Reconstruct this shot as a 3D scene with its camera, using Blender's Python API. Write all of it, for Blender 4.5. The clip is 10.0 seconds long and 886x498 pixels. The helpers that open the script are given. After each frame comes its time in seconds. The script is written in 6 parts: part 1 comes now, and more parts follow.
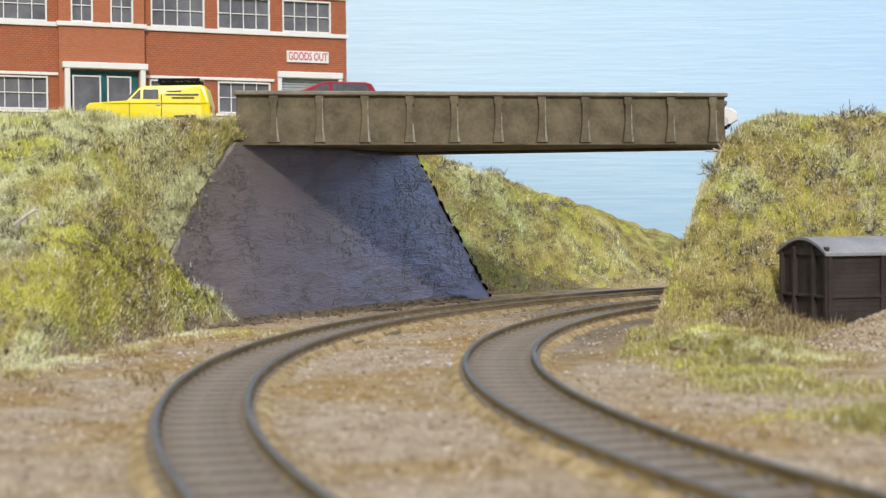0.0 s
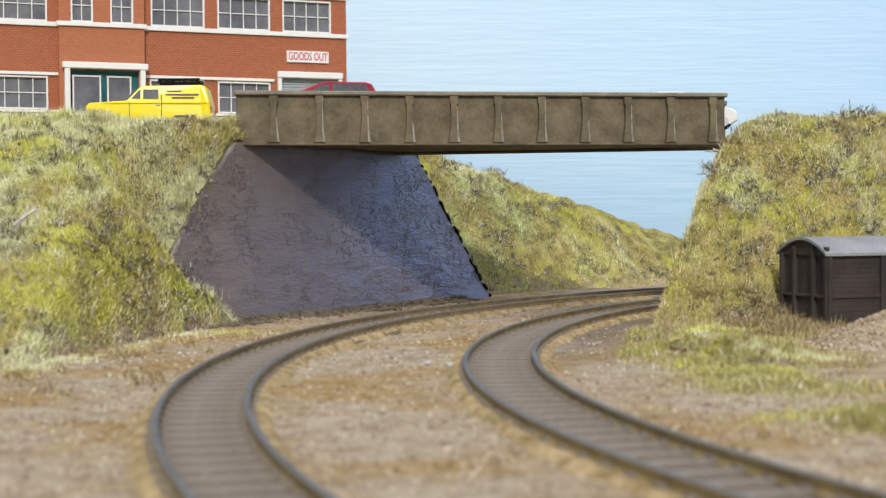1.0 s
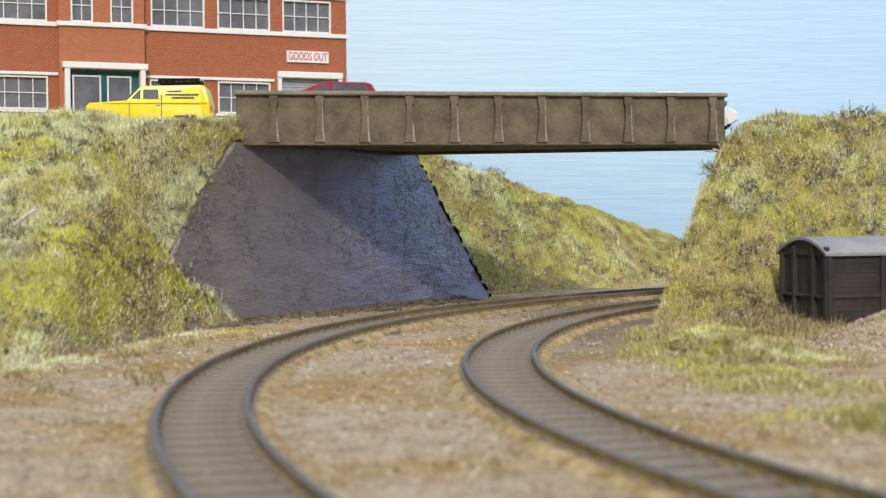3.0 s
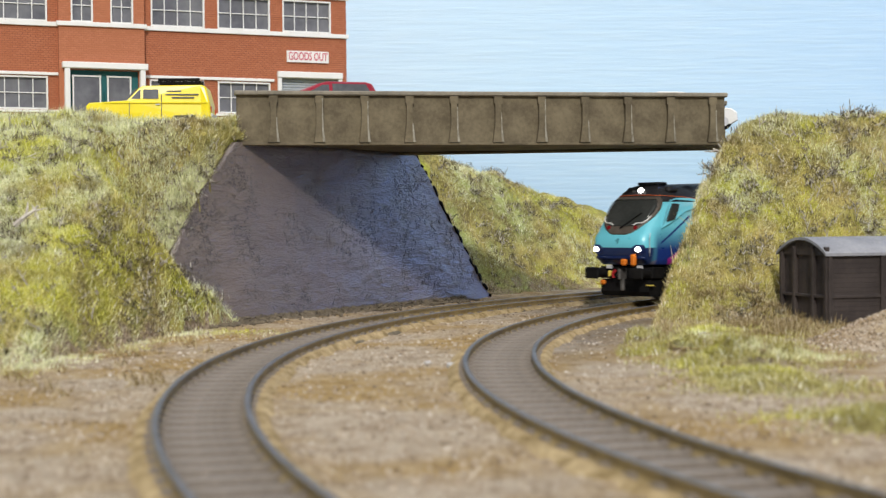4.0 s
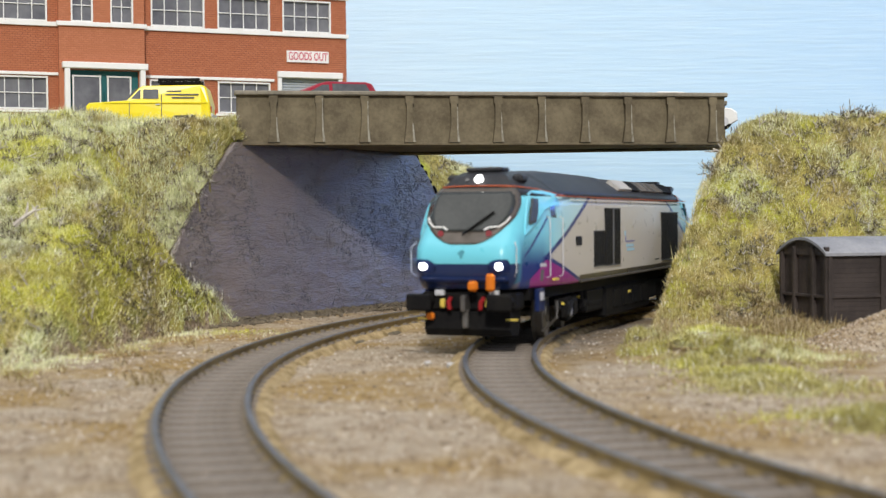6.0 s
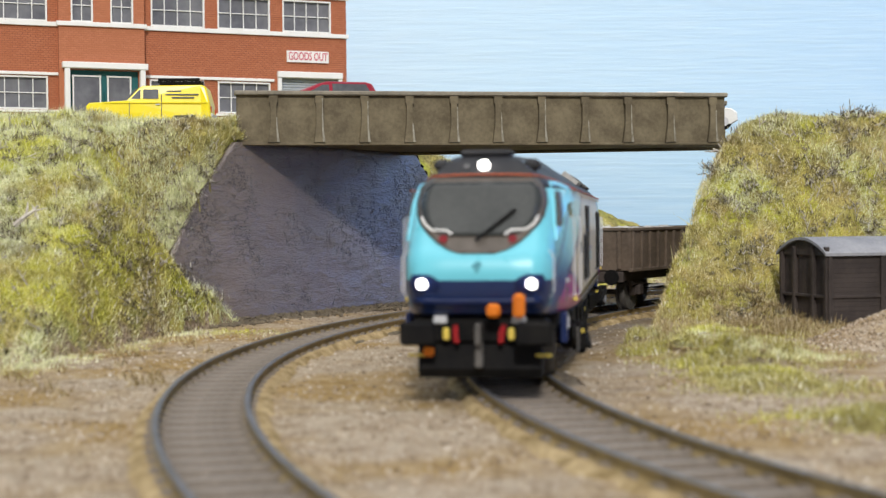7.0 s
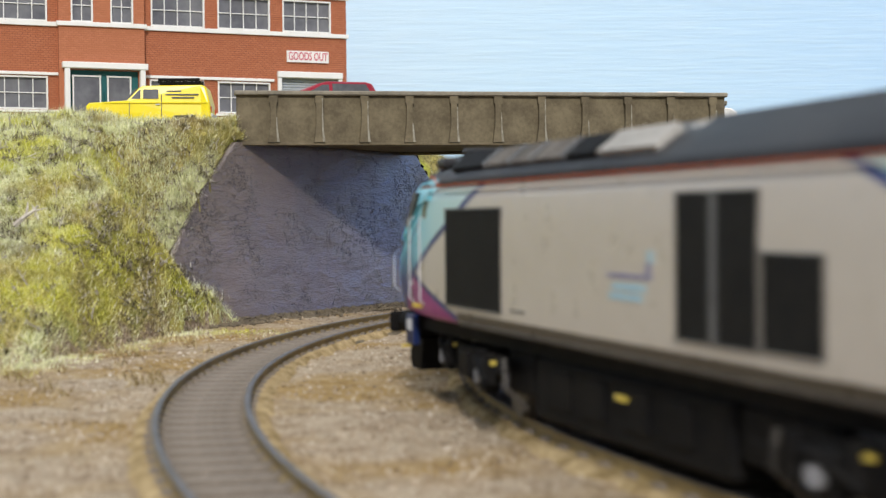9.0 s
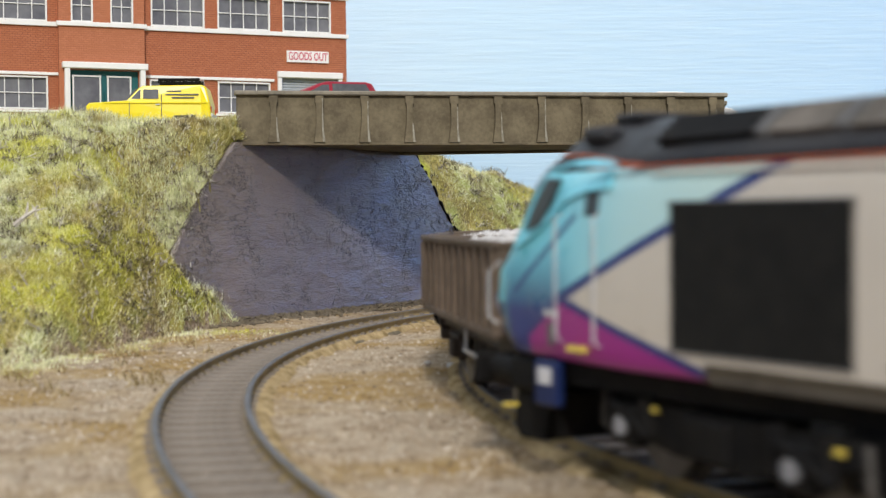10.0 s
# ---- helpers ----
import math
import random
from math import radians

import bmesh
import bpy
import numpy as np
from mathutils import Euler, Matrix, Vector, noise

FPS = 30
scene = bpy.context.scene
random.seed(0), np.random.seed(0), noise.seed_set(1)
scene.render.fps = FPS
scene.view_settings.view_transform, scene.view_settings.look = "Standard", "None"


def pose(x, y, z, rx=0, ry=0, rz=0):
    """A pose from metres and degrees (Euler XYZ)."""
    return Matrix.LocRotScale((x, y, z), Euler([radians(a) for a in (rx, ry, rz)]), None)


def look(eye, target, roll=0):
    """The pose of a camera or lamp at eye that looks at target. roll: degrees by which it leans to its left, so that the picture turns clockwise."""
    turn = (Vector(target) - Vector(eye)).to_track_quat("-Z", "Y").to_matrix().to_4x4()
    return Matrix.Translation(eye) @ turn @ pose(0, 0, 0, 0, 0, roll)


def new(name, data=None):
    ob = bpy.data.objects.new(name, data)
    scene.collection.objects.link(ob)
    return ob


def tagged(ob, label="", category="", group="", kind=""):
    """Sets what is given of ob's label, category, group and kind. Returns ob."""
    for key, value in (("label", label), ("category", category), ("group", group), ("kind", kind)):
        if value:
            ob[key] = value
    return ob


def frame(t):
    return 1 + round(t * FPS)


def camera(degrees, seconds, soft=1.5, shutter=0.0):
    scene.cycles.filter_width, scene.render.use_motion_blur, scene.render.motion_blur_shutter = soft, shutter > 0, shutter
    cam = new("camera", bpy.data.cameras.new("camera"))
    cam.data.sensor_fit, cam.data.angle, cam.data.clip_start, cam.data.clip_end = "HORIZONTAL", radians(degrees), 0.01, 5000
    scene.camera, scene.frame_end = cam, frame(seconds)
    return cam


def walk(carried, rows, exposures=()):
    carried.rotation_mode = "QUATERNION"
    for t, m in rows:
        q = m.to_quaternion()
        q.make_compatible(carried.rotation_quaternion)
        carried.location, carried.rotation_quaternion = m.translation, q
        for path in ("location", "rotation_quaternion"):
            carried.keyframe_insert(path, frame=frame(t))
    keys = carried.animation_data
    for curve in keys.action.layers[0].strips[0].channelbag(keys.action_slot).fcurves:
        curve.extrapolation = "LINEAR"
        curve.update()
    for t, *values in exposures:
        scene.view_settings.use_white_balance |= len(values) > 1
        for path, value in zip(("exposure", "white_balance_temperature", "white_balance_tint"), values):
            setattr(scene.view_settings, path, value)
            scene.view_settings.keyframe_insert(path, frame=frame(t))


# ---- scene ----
# All sizes below are in millimetres (a 4 mm scale model railway); K turns them into metres.
K = 0.001
EYE_Z = 32.8
CX, CY = 454.1, 333.0          # centre of the inner curve
R_IN, R_OUT = 441.05, 477.1     # radius of the two track centre lines
OX, OY = 429.2, 329.4         # centre of the outer curve
BACK_Y = 1000.0


def mm(x, y, z, rx=0, ry=0, rz=0):
    return pose(x * K, y * K, z * K, rx, ry, rz)


cam = camera(33.57, 10.0, soft=1.25, shutter=0.5)
cam.data.dof.use_dof = True
cam.data.dof.focus_distance = 0.63
cam.data.dof.aperture_fstop = 36
CAM_POSE = pose(0, 0, EYE_Z * K, 90 - 1.168, 0, 0) @ pose(0, 0, 0, 0, 0, -0.487)
walk(cam, [(0, CAM_POSE), (10, CAM_POSE)], exposures=((0, 0.0), (10, 0.0)))

# ---- light: a hall with one lamp bank behind the camera, daylight from a window, an added overhead fill ----
world = bpy.data.worlds.new("room_light")
scene.world = world
world.use_nodes = True
wn = world.node_tree.nodes["Background"]
wn.inputs[0].default_value = (0.88, 0.96, 1.10, 1)
wn.inputs[1].default_value = 0.43
sun = bpy.data.lights.new("lamp_bank", "SUN")
sun.energy, sun.angle, sun.color = 2.6, radians(4.5), (1.0, 0.96, 0.90)
new("lamp_bank", sun).matrix_world = look((0.01, -0.845, 0.535), (0, 0, 0))
# unseen fill lamp, added overhead to brighten the ground and upward faces
top_fill = bpy.data.lights.new("overhead_fill", "AREA")
top_fill.shape, top_fill.size, top_fill.size_y, top_fill.energy, top_fill.color = "RECTANGLE", 1.8, 1.2, 10.0, (1.0, 0.97, 0.93)
new("overhead_fill", top_fill).matrix_world = look((0.0, 0.25, 1.35), (0.0, 0.45, 0.0))
# cool daylight from a window beyond the open end of the layout
win = bpy.data.lights.new("window_daylight", "AREA")
win.shape, win.size, win.size_y, win.energy, win.color = "RECTANGLE", 0.12, 0.40, 1.2, (0.11, 0.29, 1.0)
new("window_daylight", win).matrix_world = look((0.67, 1.0, 0.20), (0.0, 0.65, 0.03))
# and from a second one in the side wall of the room
win = bpy.data.lights.new("side_window_daylight", "AREA")
win.shape, win.size, win.size_y, win.energy, win.color = "RECTANGLE", 0.5, 0.6, 1.6, (0.44, 0.54, 1.0)
new("side_window_daylight", win).matrix_world = look((1.35, 0.30, 0.55), (0.0, 0.50, 0.03))


# ---- material helpers ----
def mat(name, build, rough=0.8, metal=0.0, spec=0.3):
    m = bpy.data.materials.new(name)
    m.use_nodes = True
    nt = m.node_tree
    b = nt.nodes["Principled BSDF"]
    b.inputs["Roughness"].default_value = rough
    b.inputs["Metallic"].default_value = metal
    b.inputs["Specular IOR Level"].default_value = spec
    build(N(nt, b))
    return m


class N:
    """Short hand for node building; coordinates are in the object's millimetres."""

    def __init__(self, nt, b):
        self.nt, self.b = nt, b
        tc = nt.nodes.new("ShaderNodeTexCoord")
        sc = nt.nodes.new("ShaderNodeVectorMath")
        sc.operation = "SCALE"
        sc.inputs["Scale"].default_value = 1 / K
        nt.links.new(tc.outputs["Object"], sc.inputs[0])
        self.co = sc.outputs[0]

    def put(self, a, s):
        if isinstance(a, (int, float)):
            s.default_value = a
        elif isinstance(a, tuple):
            s.default_value = (*a, 1) if len(a) == 3 and s.type == "RGBA" else a
        else:
            self.nt.links.new(a, s)

    def math(self, op, a, b=0.0, clamp=False):
        n = self.nt.nodes.new("ShaderNodeMath")
        n.operation, n.use_clamp = op, clamp
        self.put(a, n.inputs[0])
        self.put(b, n.inputs[1])
        return n.outputs[0]

    def xyz(self):
        n = self.nt.nodes.new("ShaderNodeSeparateXYZ")
        self.nt.links.new(self.co, n.inputs[0])
        return n.outputs

    def noise(self, scale, detail=4, stretch=None, rough=0.55):
        """Noise with a grain of about 1 / scale mm, 0 to 1."""
        n = self.nt.nodes.new("ShaderNodeTexNoise")
        n.inputs["Scale"].default_value, n.inputs["Detail"].default_value = scale, detail
        n.inputs["Roughness"].default_value = rough
        v = self.co
        if stretch:
            m = self.nt.nodes.new("ShaderNodeVectorMath")
            m.operation = "MULTIPLY"
            self.nt.links.new(v, m.inputs[0])
            m.inputs[1].default_value = stretch
            v = m.outputs[0]
        self.nt.links.new(v, n.inputs["Vector"])
        return n.outputs[0]

    def ramp(self, v, *stops):
        n = self.nt.nodes.new("ShaderNodeValToRGB")
        self.put(v, n.inputs[0])
        e = n.color_ramp.elements
        while len(e) < len(stops):
            e.new(0.5)
        for el, (p, c) in zip(e, stops):
            el.position, el.color = p, (*c, 1) if isinstance(c, tuple) else (c, c, c, 1)
        return n.outputs[0]

    def mix(self, f, a, b):
        n = self.nt.nodes.new("ShaderNodeMix")
        n.data_type = "RGBA"
        self.put(f, n.inputs[0])
        self.put(a, n.inputs[6])
        self.put(b, n.inputs[7])
        return n.outputs[2]

    def random(self, island=False):
        n = self.nt.nodes.new("ShaderNodeNewGeometry" if island else "ShaderNodeObjectInfo")
        return n.outputs["Random Per Island" if island else "Random"]

    def color(self, c):
        self.put(c, self.b.inputs["Base Color"])

    def rough(self, c):
        self.put(c, self.b.inputs["Roughness"])

    def bump(self, h, dist=0.5, strength=1.0):
        n = self.nt.nodes.new("ShaderNodeBump")
        n.inputs["Distance"].default_value = dist * K
        n.inputs["Strength"].default_value = strength
        self.nt.links.new(h, n.inputs["Height"])
        self.nt.links.new(n.outputs[0], self.b.inputs["Normal"])


def worn(c, d, scale=0.2, fine=1.5, bump=0.15):
    """A painted or weathered surface: colour c going over to d in patches, with a fine grain."""
    def build(n):
        big, small = n.noise(scale, 5), n.noise(fine, 3)
        f = n.math("ADD", n.math("MULTIPLY", big, 0.7), n.math("MULTIPLY", small, 0.3))
        n.color(n.ramp(f, (0.36, c), (0.64, d)))
        n.bump(small, bump, 0.6)
    return build


# ---- geometry helpers, all in millimetres ----
def part(name, bm, material, parent=None, label="", smooth=False):
    for v in bm.verts:
        v.co *= K
    me = bpy.data.meshes.new(name)
    bm.to_mesh(me)
    bm.free()
    for m in material if isinstance(material, (list, tuple)) else [material]:
        me.materials.append(m)
    if smooth:
        for p in me.polygons:
            p.use_smooth = True
    ob = new(name, me)
    ob.parent = parent
    return tagged(ob, label)


def empty(name, m, label, category, group="", kind=""):
    ob = new(name)
    ob.empty_display_size = 0.01
    ob.matrix_basis = m
    return tagged(ob, label, category, group, kind)


def box(bm, c, s, rz=0, bevel=0, m=None):
    """A box of size s round c, optionally bevelled and turned about its own upright axis."""
    r = bmesh.ops.create_cube(bm, size=1)
    vs = r["verts"]
    bmesh.ops.scale(bm, vec=s, verts=vs)
    if bevel:
        es = list({e for v in vs for e in v.link_edges})
        g = bmesh.ops.bevel(bm, geom=es, offset=bevel, segments=1, affect="EDGES")
        vs = list({v for v in g["verts"]} | {v for v in vs if v.is_valid})
    if rz:
        bmesh.ops.rotate(bm, matrix=Matrix.Rotation(radians(rz), 3, "Z"), verts=vs)
    bmesh.ops.translate(bm, vec=c, verts=vs)
    if m is not None:
        for f in {f for v in vs for f in v.link_faces}:
            f.material_index = m
    return bm


def boxes(*items):
    bm = bmesh.new()
    for it in items:
        box(bm, *it)
    return bm


def rod(bm, a, b, r, n=8, r2=None):
    a, b = Vector(a), Vector(b)
    d = b - a
    q = d.to_track_quat("Z", "Y").to_matrix().to_4x4()
    bmesh.ops.create_cone(bm, cap_ends=True, segments=n, radius1=r, radius2=r if r2 is None else r2, depth=d.length,
                          matrix=Matrix.Translation((a + b) / 2) @ q)
    return bm


def prism(bm, outline, a, b):
    """Extrudes an outline of (x, z) points from y = a to y = b."""
    lo = [bm.verts.new((x, a, z)) for x, z in outline]
    hi = [bm.verts.new((x, b, z)) for x, z in outline]
    k = len(outline)
    bm.faces.new(lo)
    bm.faces.new(hi[::-1])
    for i in range(k):
        bm.faces.new((lo[i], hi[i], hi[(i + 1) % k], lo[(i + 1) % k]))
    bmesh.ops.recalc_face_normals(bm, faces=bm.faces)
    return bm


def loft(bm, rings, caps=True, closed=True):
    rows = [[bm.verts.new(p) for p in ring] for ring in rings]
    k = len(rings[0])
    for a, b in zip(rows, rows[1:]):
        for i in range(k if closed else k - 1):
            bm.faces.new((a[i], a[(i + 1) % k], b[(i + 1) % k], b[i]))
    if caps and closed:
        bm.faces.new(rows[0][::-1])
        bm.faces.new(rows[-1])
    bmesh.ops.recalc_face_normals(bm, faces=bm.faces)
    return bm


def smooth01(t):
    t = min(1.0, max(0.0, t))
    return t * t * (3 - 2 * t)


def lerp_table(x, table):
    if x <= table[0][0]:
        return table[0][1]
    for (x0, y0), (x1, y1) in zip(table, table[1:]):
        if x <= x1:
            return y0 + (y1 - y0) * (x - x0) / (x1 - x0)
    return table[-1][1]


def hills(x, y, s, seed=0.0):
    return noise.noise((x / s + seed, y / s, seed * 0.7))


def on_circle(s, r):
    """The point of a circle of radius r at arc s along the inner track; 0 is the leftmost point, s grows towards the viewer."""
    a = s / R_IN
    return CX - r * math.cos(a), CY - r * math.sin(a)


# ---- materials ----
def m_ground(n):
    big, mid, fine = n.noise(0.022, 3), n.noise(0.2, 5, rough=0.65), n.noise(1.0, 4, rough=0.7)
    f = n.math("ADD", n.math("MULTIPLY", mid, 0.55), n.math("MULTIPLY", fine, 0.45))
    sand = n.ramp(f, (0.32, (0.13, 0.085, 0.052)), (0.45, (0.385, 0.30, 0.208)), (0.68, (0.62, 0.53, 0.41)))
    ochre = n.ramp(f, (0.3, (0.12, 0.075, 0.032)), (0.48, (0.36, 0.24, 0.10)), (0.72, (0.54, 0.41, 0.22)))
    c = n.mix(n.ramp(big, (0.43, 0.0), (0.60, 1.0)), sand, ochre)
    # ash and dirt trodden in between the inner track and the bank
    x, y, z = n.xyz()
    dx, dy = n.math("SUBTRACT", x, CX), n.math("SUBTRACT", y, CY)
    r = n.math("SQRT", n.math("ADD", n.math("MULTIPLY", dx, dx), n.math("MULTIPLY", dy, dy)))
    ring = n.math("SUBTRACT", 1.0, n.math("DIVIDE", n.math("ABSOLUTE", n.math("SUBTRACT", r, 424.0)), 22.0, True))
    far = n.math("DIVIDE", n.math("SUBTRACT", y, 330.0), 110.0, True)
    # and between the two lines where they run together
    ring2 = n.math("SUBTRACT", 1.0, n.math("DIVIDE", n.math("ABSOLUTE", n.math("SUBTRACT", r, 466.0)), 20.0, True))
    far2 = n.math("DIVIDE", n.math("SUBTRACT", y, 500.0), 90.0, True)
    both = n.math("MAXIMUM", n.math("MULTIPLY", ring, far), n.math("MULTIPLY", ring2, far2))
    ash = n.math("MULTIPLY", both, n.math("ADD", 0.2, mid), True)
    n.color(n.mix(ash, c, n.ramp(f, (0.35, (0.075, 0.065, 0.058)), (0.65, (0.22, 0.195, 0.175)))))
    n.bump(fine, 1.0, 0.9)


def m_turf(n):
    a, b, c = n.noise(0.022, 3), n.noise(0.11, 4), n.noise(0.8, 3)
    g = n.ramp(a, (0.38, (0.42, 0.43, 0.06)), (0.5, (0.46, 0.38, 0.13)), (0.62, (0.36, 0.40, 0.13)))
    turf = n.mix(n.ramp(n.math("ADD", n.math("MULTIPLY", b, 0.6), n.math("MULTIPLY", c, 0.4)), (0.4, 0.0), (0.6, 1.0)), (0.16, 0.13, 0.05), g)
    # bare earth shows through at the foot of the bank, in ragged patches
    earth = n.ramp(c, (0.35, (0.17, 0.115, 0.07)), (0.65, (0.48, 0.38, 0.27)))
    z = n.xyz()[2]
    h = n.math("ADD", z, n.math("MULTIPLY", n.math("SUBTRACT", b, 0.5), 30.0))
    n.color(n.mix(n.math("DIVIDE", n.math("SUBTRACT", h, -2.0), 6.0, True), earth, turf))
    n.bump(c, 1.2, 1.0)


def m_blade(straws, olives, pales):
    """Static grass; the three shares say how much of the bank is straw, dull olive and pale green instead of lime."""
    def build(n):
        r = n.random(True)
        a, b, c, d = n.noise(0.018, 3), n.noise(0.035, 4), n.noise(0.14, 3), n.noise(0.028, 3)
        lime = n.ramp(r, (0.0, (0.34, 0.36, 0.03)), (0.5, (0.70, 0.68, 0.08)), (1.0, (0.92, 0.89, 0.40)))
        straw = n.ramp(r, (0.0, (0.30, 0.23, 0.08)), (0.5, (0.58, 0.48, 0.19)), (1.0, (0.86, 0.79, 0.52)))
        pale = n.ramp(r, (0.0, (0.52, 0.55, 0.28)), (0.5, (0.82, 0.83, 0.48)), (1.0, (0.94, 0.93, 0.72)))
        olive = n.ramp(r, (0.0, (0.19, 0.17, 0.05)), (0.5, (0.44, 0.40, 0.13)), (1.0, (0.70, 0.64, 0.32)))

        def share(v, k):
            return n.ramp(v, (max(0.0, 0.66 - 0.36 * k - 0.05), 0.0), (0.66 - 0.36 * k + 0.05, 1.0))
        g = n.mix(share(a, straws), lime, straw)
        g = n.mix(share(d, olives), g, olive)
        g = n.mix(share(b, pales), g, pale)
        g = n.mix(n.ramp(c, (0.36, 0.5), (0.44, 0.0)), g, (0.16, 0.12, 0.05))
        # sparkle put into the colour: a few fibres turned near-white
        n.color(n.mix(n.ramp(n.math("FRACT", n.math("MULTIPLY", r, 37.0)), (0.945, 0.0), (0.96, 1.0)), g, (0.93, 0.91, 0.80)))
    return build


def m_sky(n):
    x, y, z = n.xyz()
    wav = n.noise(0.03, 5, (0.22, 1, 3.0))
    fine = n.noise(0.22, 4, (0.10, 1, 2.2))
    side = n.math("DIVIDE", n.math("SUBTRACT", x, -60.0), 420.0, True)
    low = n.math("DIVIDE", n.math("SUBTRACT", 120.0, z), 110.0, True)
    c = n.mix(side, (0.56, 0.73, 0.88), (0.41, 0.60, 0.80))
    c = n.mix(n.math("MULTIPLY", low, 0.75), c, (0.32, 0.50, 0.67))
    n.color(n.mix(n.ramp(fine, (0.42, 0.0), (0.75, 0.30)), c, (0.66, 0.78, 0.86)))
    n.bump(n.math("ADD", wav, n.math("MULTIPLY", fine, 0.5)), 2.0, 0.35)


def m_slate(n):
    big, mid, fine = n.noise(0.03, 3), n.noise(0.16, 5, (0.8, 0.8, 2.6), 0.62), n.noise(0.8, 4, (0.7, 0.7, 2.4))
    line = n.noise(0.085, 7, (1.0, 1.0, 2.0), 0.72)
    crack = n.ramp(line, (0.488, 0.0), (0.499, 1.0), (0.501, 1.0), (0.512, 0.0))
    crack = n.math("MULTIPLY", crack, n.ramp(n.noise(0.045, 4), (0.50, 0.0), (0.60, 1.0)))
    line = n.noise(0.16, 5, (1.6, 1.6, 0.8), 0.6)
    more = n.ramp(line, (0.486, 0.0), (0.498, 0.7), (0.502, 0.7), (0.514, 0.0))
    more = n.math("MULTIPLY", more, n.ramp(n.noise(0.09, 4), (0.52, 0.0), (0.58, 1.0)))
    crack = n.math("MAXIMUM", crack, more)
    c = n.ramp(big, (0.35, (0.138, 0.107, 0.090)), (0.65, (0.182, 0.139, 0.113)))
    c = n.mix(n.ramp(mid, (0.34, 0.25), (0.46, 0.0)), c, (0.12, 0.098, 0.09))
    n.color(n.mix(crack, c, (0.035, 0.029, 0.028)))
    n.rough(n.ramp(fine, (0.3, 0.5), (0.7, 0.65)))
    n.put(1.0, n.b.inputs["Coat Weight"])
    n.put(0.2, n.b.inputs["Coat Roughness"])
    n.put(1.8, n.b.inputs["Coat IOR"])
    h = n.math("ADD", n.math("MULTIPLY", mid, 0.8), n.math("ADD", n.math("MULTIPLY", crack, -0.7), n.math("MULTIPLY", fine, 0.35)))
    n.bump(h, 1.5, 0.75)
    n.nt.links.new(n.b.inputs["Normal"].links[0].from_socket, n.b.inputs["Coat Normal"])


def m_brick(n):
    brick_face(n, (0.39, 0.13, 0.062), (0.45, 0.16, 0.08), (0.24, 0.085, 0.05))


def brick_face(n, one, two, joint):
    x, y, z = n.xyz()
    bt = n.nt.nodes.new("ShaderNodeTexBrick")
    cv = n.nt.nodes.new("ShaderNodeCombineXYZ")
    n.put(n.math("ADD", x, y), cv.inputs[0])
    n.put(z, cv.inputs[1])
    n.nt.links.new(cv.outputs[0], bt.inputs["Vector"])
    bt.inputs["Scale"].default_value = 1.0
    bt.inputs["Brick Width"].default_value, bt.inputs["Row Height"].default_value = 2.7, 1.2
    bt.inputs["Mortar Size"].default_value, bt.inputs["Mortar Smooth"].default_value = 0.16, 0.4
    n.put(one, bt.inputs["Color1"])
    n.put(two, bt.inputs["Color2"])
    n.put(joint, bt.inputs["Mortar"])
    n.color(n.mix(n.ramp(n.noise(0.05, 3), (0.4, 0.0), (0.7, 0.35)), bt.outputs[0], one))
    n.bump(n.math("SUBTRACT", 1.0, bt.outputs["Fac"]), 0.25, 0.6)


